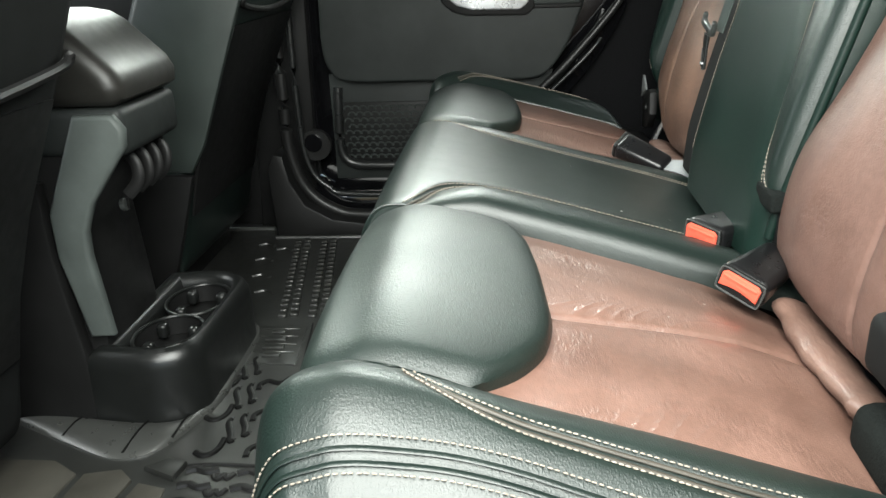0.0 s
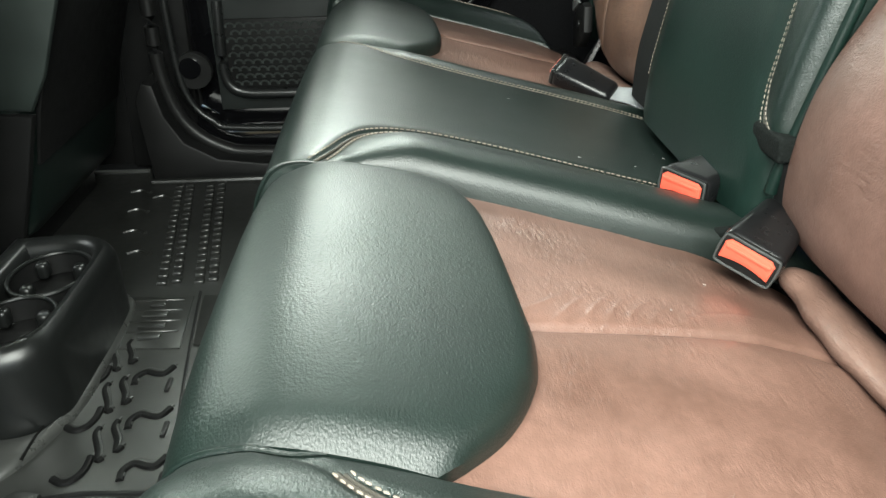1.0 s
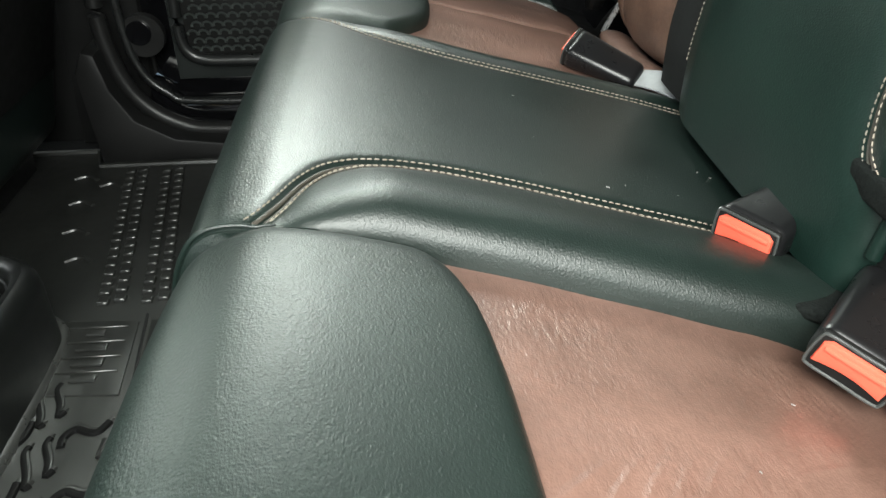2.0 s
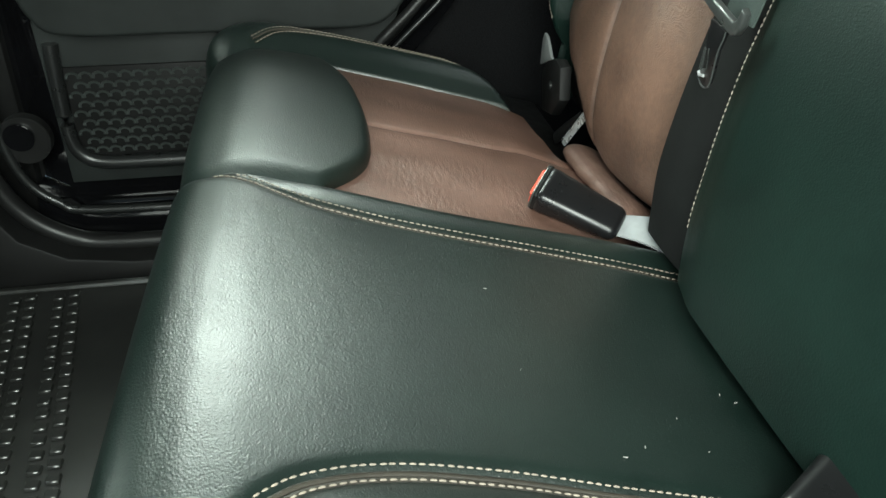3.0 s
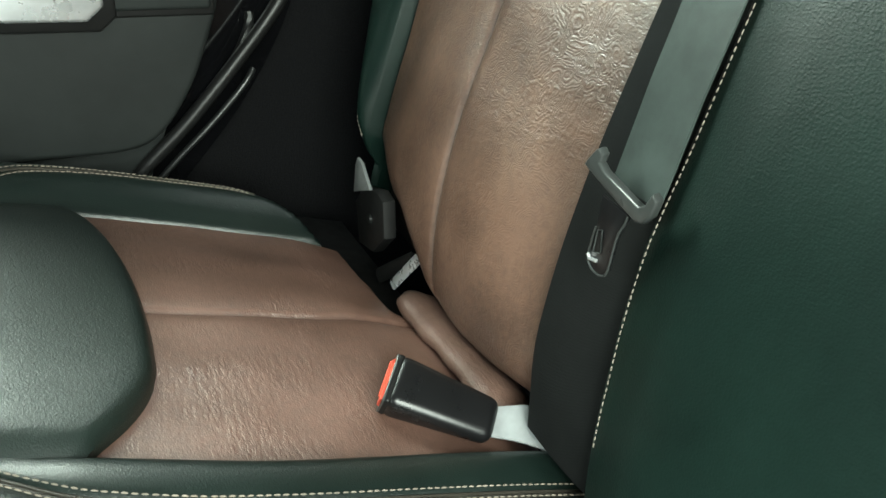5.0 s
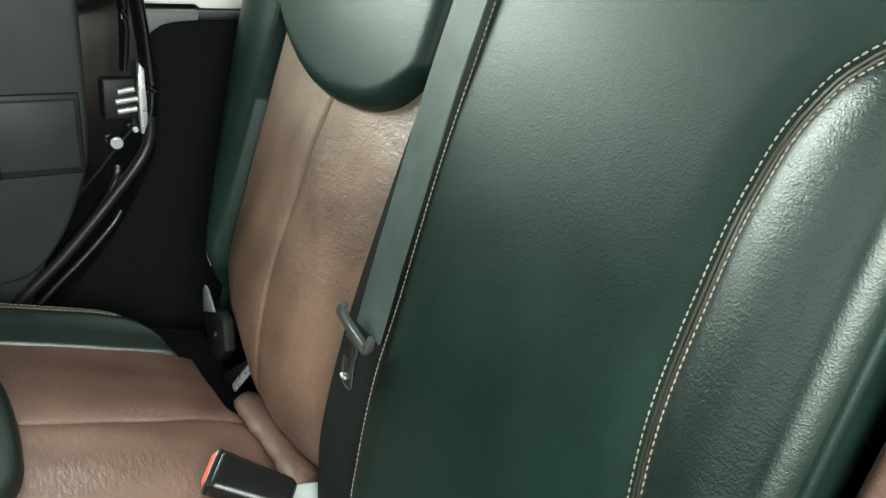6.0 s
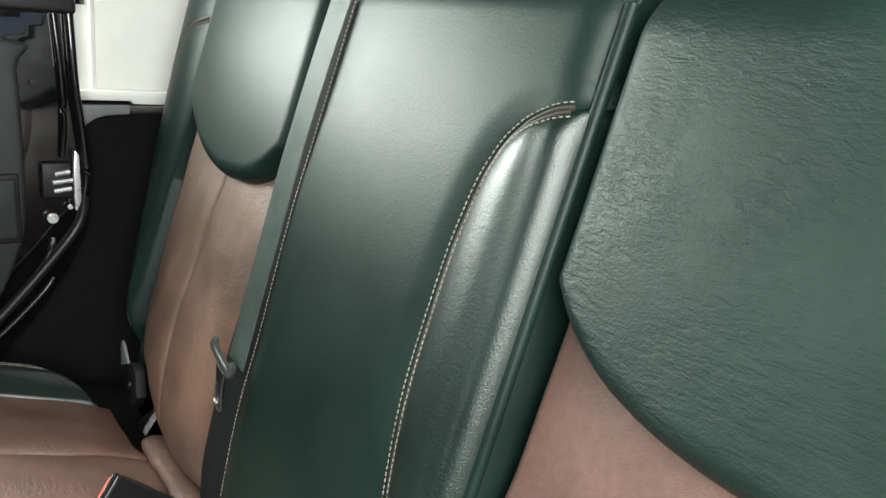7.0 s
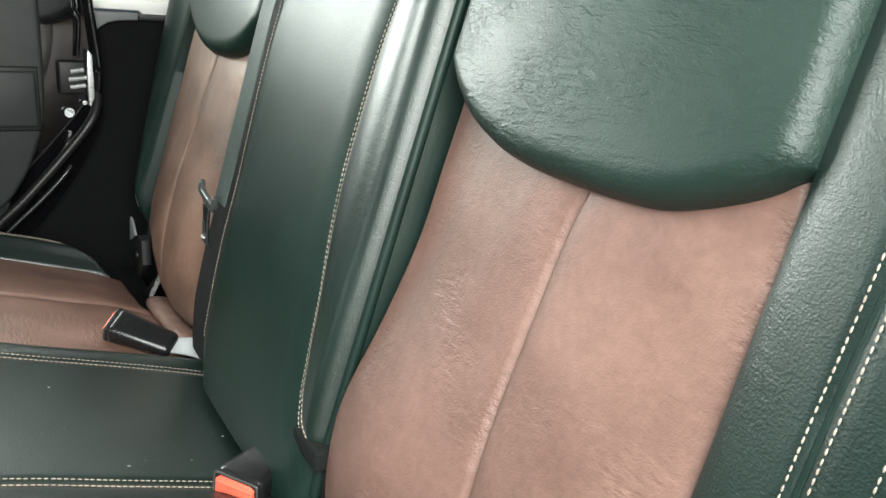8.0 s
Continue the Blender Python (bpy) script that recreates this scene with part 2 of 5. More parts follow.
def smooth_path(points, steps=6, closed=False):
    """Points of a Catmull-Rom curve through the given ones."""
    p = [Vector(q) for q in points]
    n = len(p)
    out = []
    for i in range(n if closed else n - 1):
        p0, p1, p2, p3 = (p[(i - 1) % n], p[i], p[(i + 1) % n], p[(i + 2) % n]) if closed else (p[max(i - 1, 0)], p[i], p[i + 1], p[min(i + 2, n - 1)])
        for k in range(steps):
            t = k / steps
            out.append(0.5 * (2 * p1 + (p2 - p0) * t + (2 * p0 - 5 * p1 + 4 * p2 - p3) * t * t + (3 * p1 - p0 - 3 * p2 + p3) * t ** 3))
    if not closed:
        out.append(p[-1])
    return out


def tube(points, radius, sides=10, squash=1.0, up=(0, 0, 1)):
    """A rod along the points; radius may be a number or one for each point. squash flattens it across up."""
    bm = bmesh.new()
    pts = [Vector(p) for p in points]
    rings = []
    for i, p in enumerate(pts):
        d = (pts[min(i + 1, len(pts) - 1)] - pts[max(i - 1, 0)]).normalized()
        u = Vector(up)
        s = d.cross(u)
        if s.length < 1e-4:
            s = d.cross(Vector((1, 0.1, 0)))
        s.normalize()
        w = s.cross(d).normalized()
        r = radius[i] if isinstance(radius, (list, tuple)) else radius
        rings.append([bm.verts.new(p + s * r * math.cos(2 * math.pi * k / sides) + w * r * squash * math.sin(2 * math.pi * k / sides)) for k in range(sides)])
    for a, b in zip(rings, rings[1:]):
        for k in range(sides):
            bm.faces.new((a[k], a[(k + 1) % sides], b[(k + 1) % sides], b[k]))
    bm.faces.new(rings[0][::-1])
    bm.faces.new(rings[-1])
    return bm


def disc(centre, axis, radius, height, seg=20, r=0.0012):
    q = Vector(axis).to_track_quat("Z", "Y").to_matrix().to_4x4()
    bm = bmesh.new()
    bmesh.ops.create_cone(bm, cap_ends=True, segments=seg, radius1=radius, radius2=radius, depth=height)
    if r:
        bmesh.ops.bevel(bm, geom=[e for e in bm.edges if len(e.link_faces) == 2 and any(len(f.verts) > 4 for f in e.link_faces)], offset=r, segments=2, affect="EDGES")
    bm.transform(Matrix.Translation(centre) @ q)
    return bm


# ---- rear bench: shared shape functions (metres; s runs over the cushion from front to rear, y across the car) ----
def curve(pairs):
    """A smooth function through (position, value) pairs."""
    px, py = np.array(pairs, float).T
    h = np.diff(px)
    d = np.diff(py) / h
    m = np.concatenate([d[:1], (d[:-1] * h[1:] + d[1:] * h[:-1]) / (h[:-1] + h[1:]), d[-1:]])
    u = np.linspace(0, 1, 30, endpoint=False)
    xs, ys = [], []
    for i in range(len(h)):
        xs.extend(px[i] + h[i] * u)
        ys.extend(py[i] * (1 + 2 * u) * (1 - u) ** 2 + h[i] * m[i] * u * (1 - u) ** 2 + py[i + 1] * u * u * (3 - 2 * u) + h[i] * m[i + 1] * u * u * (u - 1))
    xs.append(px[-1])
    ys.append(py[-1])
    return lambda t: np.interp(t, xs, ys)


def sstep(lo, hi, t):
    t = np.clip((t - lo) / (hi - lo), 0, 1)
    return t * t * (3 - 2 * t)


def drop(d, r):
    """How far a rounded edge of radius r has fallen at the distance d from its end."""
    d = np.clip(d, 0, r) / r
    return r * (1 - np.sqrt(np.clip(1 - (1 - d) ** 2, 0, 1)))


def puff(p, k=0.6):
    return np.sin(np.pi * np.clip(p, 0, 1)) ** k


PROFILE = smooth_path([(0.00, 0, 0.10), (-0.035, 0, 0.18), (-0.057, 0, 0.25), (-0.068, 0, 0.315), (-0.067, 0, 0.350), (-0.052, 0, 0.382), (-0.025, 0, 0.397),
                       (0.0, 0, 0.400), (0.05, 0, 0.389), (0.15, 0, 0.364), (0.25, 0, 0.339), (0.35, 0, 0.312), (0.42, 0, 0.288), (0.46, 0, 0.262)], 60)
PX, PZ = np.array([p.x for p in PROFILE]), np.array([p.z for p in PROFILE])
PS = np.concatenate([[0], np.cumsum(np.hypot(np.diff(PX), np.diff(PZ)))])
PS -= PS[np.argmin(np.abs(PX) + 9 * (PZ < 0.39))]
S0, S1 = PS[0], PS[-1]


def cushion_at(s, y, off):
    x, z = np.interp(s, PS, PX), np.interp(s, PS, PZ)
    tx, tz = np.interp(s + 0.006, PS, PX) - np.interp(s - 0.006, PS, PX), np.interp(s + 0.006, PS, PZ) - np.interp(s - 0.006, PS, PZ)
    k = np.hypot(tx, tz)
    nx, nz = -tz / k, tx / k
    return np.stack([x + nx * off, y + 0 * x, z + nz * off], -1), np.stack([nx, 0 * nx, nz], -1)


PAD_NEAR_EDGE = curve([(-0.4, 0.314), (-0.04, 0.314), (0, 0.310), (0.045, 0.307), (0.08, 0.303), (0.2, 0.297), (0.32, 0.289), (0.47, 0.286)])
PAD_INNER_EDGE = curve([(-0.4, 0.655), (0, 0.661), (0.07, 0.661), (0.16, 0.654), (0.31, 0.634), (0.47, 0.625)])
SEAM_A = curve([(-0.4, 0.655), (-0.035, 0.657), (-0.015, 0.668), (-0.003, 0.690), (0.008, 0.716), (0.019, 0.735), (0.038, 0.753), (0.065, 0.764), (0.094, 0.769), (0.156, 0.769), (0.232, 0.761), (0.323, 0.754), (0.47, 0.744)])
SEAM_F = curve([(-0.4, 1.118), (-0.034, 1.119), (-0.020, 1.116), (-0.008, 1.112), (0.007, 1.106), (0.025, 1.095), (0.060, 1.075), (0.086, 1.067), (0.116, 1.060), (0.183, 1.051), (0.277, 1.043), (0.40, 1.034), (0.47, 1.030)])
FAR_INNER_EDGE = curve([(-0.4, 1.120), (0, 1.1205), (0.062, 1.110), (0.18, 1.092), (0.31, 1.084), (0.47, 1.078)])
FAR_OUTER_EDGE = curve([(-0.4, 1.482), (0, 1.482), (0.04, 1.484), (0.08, 1.487), (0.13, 1.486), (0.2, 1.480), (0.27, 1.472), (0.34, 1.466), (0.47, 1.455)])
SEAM_O = curve([(-0.4, 0.306), (0.0, 0.306), (0.012, 0.300), (0.030, 0.279), (0.060, 0.259), (0.093, 0.247), (0.142, 0.240), (0.192, 0.235), (0.240, 0.230), (0.30, 0.227), (0.47, 0.224)])
SEAM_P = curve([(-0.4, 0.208), (-0.10, 0.212), (-0.046, 0.211), (-0.008, 0.211), (0.02, 0.213), (0.05, 0.215), (0.10, 0.213), (0.14, 0.209), (0.20, 0.203), (0.30, 0.194), (0.47, 0.188)])
PAD_ARC = curve([(0.25, 0.066), (0.302, 0.068), (0.309, 0.078), (0.322, 0.092), (0.337, 0.106), (0.36, 0.121), (0.38, 0.129), (0.40, 0.1325), (0.42, 0.134), (0.455, 0.132), (0.5, 0.129), (0.555, 0.124), (0.606, 0.115), (0.64, 0.099), (0.655, 0.083), (0.662, 0.068), (0.7, 0.066)])
FAR_ARC = curve([(1.05, 0.062), (1.105, 0.064), (1.12, 0.075), (1.146, 0.098), (1.166, 0.111), (1.185, 0.119), (1.22, 0.123), (1.277, 0.124), (1.332, 0.121), (1.38, 0.115), (1.42, 0.106), (1.455, 0.094), (1.475, 0.082), (1.484, 0.070), (1.55, 0.068)])
FAR_STITCH = curve([(-0.4, 1.480), (-0.035, 1.483), (-0.018, 1.490), (0.0, 1.504), (0.015, 1.517), (0.035, 1.528), (0.06, 1.534), (0.2, 1.534), (0.255, 1.528), (0.285, 1.518), (0.312, 1.499), (0.345, 1.466), (0.36, 1.452), (0.47, 1.36)])
MID_NEAR = curve([(0.0, 0.43), (0.128, 0.447), (0.24, 0.472), (0.36, 0.490), (0.47, 0.50)])
MID_FAR = curve([(0.0, 1.294), (0.124, 1.292), (0.178, 1.291), (0.228, 1.289), (0.282, 1.287), (0.364, 1.290), (0.47, 1.292)])


def groove(d, depth=0.0035, w=0.004):
    return -depth * np.exp(-(d / w) ** 2)


def away(fn, s, y, lo=-0.30, hi=1.0):
    """The distance of the points (s, y) from the line y = fn(s)."""
    ps = np.linspace(lo, hi, 1400)
    py = fn(ps)
    out = np.full(s.shape, 9.0)
    flat_s, flat_y, flat_o = s.ravel(), y.ravel(), out.ravel()
    close = np.abs(flat_y - np.clip(flat_y, py.min() - 0.12, py.max() + 0.12)) < 1e-9
    idx = np.nonzero(close)[0]
    for k in range(0, len(idx), 2000):
        j = idx[k:k + 2000]
        flat_o[j] = np.sqrt(np.min((flat_s[j, None] - ps) ** 2 + (flat_y[j, None] - py) ** 2, axis=1))
    return flat_o.reshape(s.shape)


BOLSTER = curve([(-0.02, -0.006), (0.0, -0.003), (0.03, 0.012), (0.05, 0.0155), (0.07, 0.0085), (0.09, -0.004), (0.11, -0.020), (0.13, -0.039), (0.15, -0.064), (0.17, -0.10)])


BOLSTER_FAR = curve([(-0.02, -0.012), (0.0, -0.008), (0.02, 0.007), (0.04, 0.017), (0.056, 0.019), (0.072, 0.013), (0.09, -0.001), (0.11, -0.019), (0.13, -0.041), (0.15, -0.067), (0.17, -0.10)])


def creasing(s, d):
    """Short diagonal creases in the brown leather along its middle seam and its near edge."""
    wave = (1 - np.abs(np.sin(190 * (s * 0.55 - d) + 3 * np.sin(31 * s) + 2 * np.sin(43 * d)))) ** 3
    belt = np.exp(-((d - 0.022) / 0.016) ** 2) * sstep(0.10, 0.17, s) * (1 - sstep(0.27, 0.34, s)) * (0.6 + 0.4 * np.sin(37 * s + 1))
    edge = np.exp(-((d + 0.150) / 0.020) ** 2) * sstep(0.06, 0.14, s) * (1 - sstep(0.26, 0.36, s)) * (0.5 + 0.5 * np.sin(29 * s + 2))
    return 0.0021 * wave * (belt + 0.7 * edge)


def cushion_height(s, y):
    s, y = np.broadcast_arrays(np.asarray(s, float), np.asarray(y, float))
    b1, b2, a, f, b3, b4 = (c(s) for c in (PAD_NEAR_EDGE, PAD_INNER_EDGE, SEAM_A, SEAM_F, FAR_INNER_EDGE, FAR_OUTER_EDGE))
    a = np.maximum(a, b2 + 0.002)
    f = np.minimum(f, b3 - 0.002)
    out = np.zeros(s.shape)
    for near in (True, False):
        t = b1 - y if near else y - b4
        if near:
            lift = BOLSTER(t) - drop(t, 0.004) + groove(y - SEAM_O(s), 0.003, 0.006) + groove(y - SEAM_P(s), 0.0008, 0.003)
        else:
            beyond = np.clip(y - FAR_STITCH(s), 0, 1)
            lift = BOLSTER_FAR(t) - drop(t, 0.004) + groove(y - FAR_STITCH(s), 0.002) - 1.7 * beyond * sstep(0.24, 0.31, s)
        out = np.where(t > 0, lift, out)
    for lo, hi, arc, mid in ((b1, b2, PAD_ARC, MID_NEAR), (b3, b4, FAR_ARC, MID_FAR)):
        inside = (y >= lo) & (y <= hi)
        e = np.minimum(y - lo, hi - y)
        sp = arc(y)
        across = np.abs(2 * (y - lo) / (hi - lo) - 1)
        pad = -0.003 + (0.003 + 0.005 * sstep(-0.05, 0.04, s)) * (1 - (1 - np.clip(e / 0.022, 0, 1)) ** 2) + 0.009 * (1 - np.clip(across, 0, 1) ** 3) - drop((sp - s) * 0.9, 0.013) * sstep(0, 0.02, e) - 0.0012 * np.exp(-((sp - s) / 0.02) ** 2)
        m = mid(s)
        p = np.where(y < m, (y - lo) / np.maximum(m - lo, 0.01), (hi - y) / np.maximum(hi - m, 0.01))
        ins = -0.011 + 0.009 * sstep(0, 0.9, p) - 0.0055 * np.exp(-((y - m) / 0.0032) ** 2) - 0.002 * np.exp(-((y - m) / 0.012) ** 2) - 0.3 * np.clip(s - 0.31, 0, 1) ** 1.3 - 1.5 * np.clip(s - 0.368, 0, 1) * sstep(1.30, 1.36, y) + 0.0006 * np.sin(s * 46 + y * 31) * np.sin(y * 57 - s * 22) + creasing(s, y - m) * (y < 0.9)
        out = np.where(inside, np.where(s < sp, pad, ins), out)
    for lo, hi in ((b2, a), (f, b3)):
        w = hi - lo
        p = (y - lo) / np.maximum(w, 0.004)
        q = np.where(lo < 0.9, p, 1 - p)
        roll = (np.where(lo < 0.9, 0.023, 0.013) * np.sin(np.pi * np.clip(q, 0, 1) ** 0.62) ** 0.75) * sstep(0.004, 0.07, w) * sstep(-0.02, 0.07, s) - 0.003
        out = np.where((y > lo) & (y < hi), roll, out)
    c = (y >= a) & (y <= f)
    p = (y - a) / (f - a)
    da, df = away(SEAM_A, s, y, hi=0.48), away(SEAM_F, s, y, hi=0.48)
    far_in = np.minimum(da, df)
    out = np.where(c, 0.0055 * puff((y - 0.64) / 0.50, 0.5) * sstep(-0.004, 0.014, far_in) - 0.002, out)
    out = out + np.where((y > 0.6) & (y < 0.9), groove(da, 0.003, 0.005), 0) + np.where((y > 0.95) & (y < 1.2), groove(df, 0.003, 0.005), 0)
    bulge = np.where((y > 0.66) & (y < 1.12), 0.010, 0.004) * sstep(0.0, 0.06, -s)
    return out * (1 - 0.75 * sstep(0.03, 0.13, -s)) - 0.004 + bulge


def cushion_panel(name, lo, hi, mat, parent, na=70, nb=30, s_lo=None, s_hi=None, label="", skirt=0.02):
    def fn(a, b):
        if s_lo is None and s_hi is None:
            s = np.where(a < 0.5, S0 * np.clip(1 - 2 * a, 0, 1) ** 1.1, S1 * np.clip(2 * a - 1, 0, 1) ** 1.1)
            y = lo(s) + (hi(s) - lo(s)) * b
        else:
            y = lo(0.08) + (hi(0.08) - lo(0.08)) * b
            s = None
            for _ in range(4):
                u = s_lo(y) if s_lo else S0
                v = s_hi(y) if s_hi else S1
                s = u + (v - u) * a
                y = lo(s) + (hi(s) - lo(s)) * b
        h = cushion_height(s + (0.0004 if s_lo else -0.0004), np.clip(y, lo(s) + 0.0004, hi(s) - 0.0004))
        return cushion_at(s, y, h)
    return link_mesh(name, *sheet(fn, na, nb, skirt), mat, parent, label)


def stitch_mesh(points, normals, pitch=0.0087, length=0.0056, r=0.0010):
    """Short thread bumps along a line of points, one every pitch."""
    verts, faces = [], []
    p = np.array(points)
    n = np.array(normals)
    d = np.concatenate([[0], np.cumsum(np.linalg.norm(np.diff(p, axis=0), axis=1))])
    count = int(d[-1] / pitch)
    for i in range(count):
        c0 = i * pitch + random.uniform(-0.0004, 0.0004)
        ring = []
        for f, k in ((0.0, 0.35), (0.25, 1.0), (0.75, 1.0), (1.0, 0.35)):
            at = np.array([np.interp(c0 + f * length, d, p[:, j]) for j in range(3)])
            nn = np.array([np.interp(c0, d, n[:, j]) for j in range(3)])
            ahead = np.array([np.interp(c0 + f * length + 0.002, d, p[:, j]) for j in range(3)]) - np.array([np.interp(c0 + f * length - 0.002, d, p[:, j]) for j in range(3)])
            side = np.cross(ahead, nn)
            side /= max(np.linalg.norm(side), 1e-9)
            base = len(verts)
            for q in range(5):
                w = 2 * math.pi * q / 5
                verts.append(tuple(at + r * k * (side * math.cos(w) + nn * (math.sin(w) + 0.3))))
            ring.append(base)
        for u, v in zip(ring, ring[1:]):
            for q in range(5):
                faces.append([u + q, u + (q + 1) % 5, v + (q + 1) % 5, v + q])
    return verts, faces


def even_line(fn, lo, hi, shift, n):
    """Evenly spaced points beside the line y = fn(s), moved sideways by shift."""
    s = np.linspace(lo, hi, 1200)
    y = fn(s)
    d = np.concatenate([[0], np.cumsum(np.hypot(np.diff(s), np.diff(y)))])
    e = np.linspace(0, d[-1], n)
    s, y = np.interp(e, d, s), np.interp(e, d, y)
    ts, ty = np.gradient(s), np.gradient(y)
    k = np.maximum(np.hypot(ts, ty), 1e-9)
    return s - shift * ty / k, y + shift * ts / k


def cushion_line(fn, s_lo, s_hi, shift=0.0, lift=0.0006, n=160):
    ss, ys = even_line(fn, s_lo, s_hi, shift, n)
    keep = np.ones(len(ss), bool)
    if fn is SEAM_O:
        keep = ys < PAD_NEAR_EDGE(ss) - 0.003
    if fn is SEAM_A:
        keep = ys > PAD_INNER_EDGE(ss) + 0.003
    if fn is SEAM_F:
        keep = ys < FAR_INNER_EDGE(ss) - 0.003
    ss, ys = ss[keep], ys[keep]
    high = np.maximum(cushion_height(ss, ys - 0.002), cushion_height(ss, ys + 0.002))
    for _ in range(3):
        high = np.convolve(np.pad(high, 2, mode="edge"), np.ones(5) / 5, mode="valid")
    return cushion_at(ss, ys, high + lift)


def seam(name, parent, fn, s_lo, s_hi, shifts, cords=(), pitch=0.0056):
    for k in shifts:
        link_mesh("seam_stitching", *stitch_mesh(*cushion_line(fn, s_lo, s_hi, k), pitch, pitch * 0.74, 0.00072), THREAD, parent, "row of pale thread stitches")
    for k in cords or (-0.0022, 0.0022):
        pts, _ = cushion_line(fn, s_lo, s_hi, k, -0.0006)
        part(name, tube([tuple(q) for q in pts], 0.0026 if cords else 0.0019, 10, 0.4 if cords else 0.8), GREEN_PAD if cords else SEAM, parent, "raised leather cord" if cords else "dark brown welt between the stitches")


cushion = thing("rear_bench", (0.15, 0.89, 0.10), "black and brown leather rear bench cushion with pale double stitching", "car seat")
core = [(x - 0.0 + nx, z) for x, z, nx in ((0.0, 0.10, 0.03), (-0.05, 0.25, 0.03), (-0.05, 0.33, 0.03), (0.0, 0.365, 0.0), (0.2, 0.315, 0.0), (0.40, 0.26, 0.0), (0.44, 0.10, 0.0))]
part("foam_core", slab(core, "y", 0.18, 1.60, 0.01), BLACK, cushion)
cushion_panel("pad", PAD_NEAR_EDGE, PAD_INNER_EDGE, GREEN_PAD, cushion, 90, 60, s_hi=PAD_ARC, label="puffed black leather thigh pad with fine creases")
cushion_panel("pad", FAR_INNER_EDGE, FAR_OUTER_EDGE, GREEN_PAD, cushion, 90, 60, s_hi=FAR_ARC, label="puffed black leather thigh pad with fine creases")
for lo, hi, arc in ((PAD_NEAR_EDGE, MID_NEAR, PAD_ARC), (MID_NEAR, PAD_INNER_EDGE, PAD_ARC), (FAR_INNER_EDGE, MID_FAR, FAR_ARC), (MID_FAR, FAR_OUTER_EDGE, FAR_ARC)):
    cushion_panel("insert", lo, hi, BROWN, cushion, 160, 110, s_lo=arc, label="worn brown leather seat insert")
cushion_panel("centre_panel", lambda s: np.maximum(SEAM_A(s), PAD_INNER_EDGE(s) + 0.002), lambda s: np.minimum(SEAM_F(s), FAR_INNER_EDGE(s) - 0.002), GREEN, cushion, 181, 60, label="plain black leather middle seat")
cushion_panel("inner_bolster", PAD_INNER_EDGE, lambda s: np.maximum(SEAM_A(s), PAD_INNER_EDGE(s) + 0.002), GREEN_PAD, cushion, 181, 24)
cushion_panel("inner_bolster", lambda s: np.minimum(SEAM_F(s), FAR_INNER_EDGE(s) - 0.002), FAR_INNER_EDGE, GREEN, cushion, 181, 18)
cushion_panel("outer_bolster", lambda s: PAD_NEAR_EDGE(s) - 0.165, PAD_NEAR_EDGE, GREEN_PAD, cushion, 201, 80, skirt=0.06)
cushion_panel("outer_bolster", FAR_OUTER_EDGE, lambda s: FAR_OUTER_EDGE(s) + 0.165, GREEN, cushion, 151, 60, skirt=0.06)
seam("welt", cushion, SEAM_A, -0.022, 0.40, (-0.0060, 0.0060))
seam("welt", cushion, SEAM_F, -0.026, 0.42, (-0.006, 0.006))
seam("welt", cushion, SEAM_O, 0.026, 0.40, (-0.0050, 0.0050), pitch=0.0046)
seam("cord", cushion, SEAM_P, -0.15, 0.36, (-0.0092, 0.0092), cords=(-0.0034, 0.0034), pitch=0.0045)
seam("welt", cushion, FAR_STITCH, -0.006, 0.275, (-0.0048, 0.0048))
for edge, side, s_hi in ((PAD_INNER_EDGE, 1, -0.004), (FAR_INNER_EDGE, -1, 0.004), (PAD_NEAR_EDGE, -1, 0.02), (FAR_OUTER_EDGE, 1, 0.02)):
    pts, _ = cushion_line(edge, -0.13, s_hi, 0.0022 * side, 0.0004)
    part("edge_fold", tube([tuple(q) for q in pts], [0.0004 + 0.0015 * math.sin(math.pi * k / (len(pts) - 1)) ** 0.6 for k in range(len(pts))], 8), GREEN, cushion, "folded leather edge beside the pad")
for y0, y1 in ((0.375, 0.615), (1.115, 1.345)):
    pts = [(0.394 + 0.004 * math.sin(9 * y), y, 0.293 + 0.003 * math.sin(23 * y)) for y in np.linspace(y0, y1, 28)]
    rr = [0.006, 0.016, 0.023] + [0.030 + 0.0022 * math.sin(40 * p[1]) + 0.0012 * math.sin(131 * p[1]) for p in pts[3:-3]] + [0.023, 0.016, 0.006]
    part("rear_roll", tube(pts, rr, 18, 0.46, (0.5, 0, 1)), BROWN_ROLL, cushion, "rolled brown leather flap")


# ---- rear seat backs (z up the back, y across; the middle section stands proud of the two inserts) ----
def back_at(z, y, off):
    off = off - 1.6 * np.clip(0.40 - z, 0, 1) ** 2
    x = 0.369 + 0.276 * (z - 0.394)
    return np.stack([x - 0.964 * off, y + 0 * x, z + 0.266 * off], -1), np.stack([-0.964 + 0 * x, 0 * x, 0.266 + 0 * x], -1)


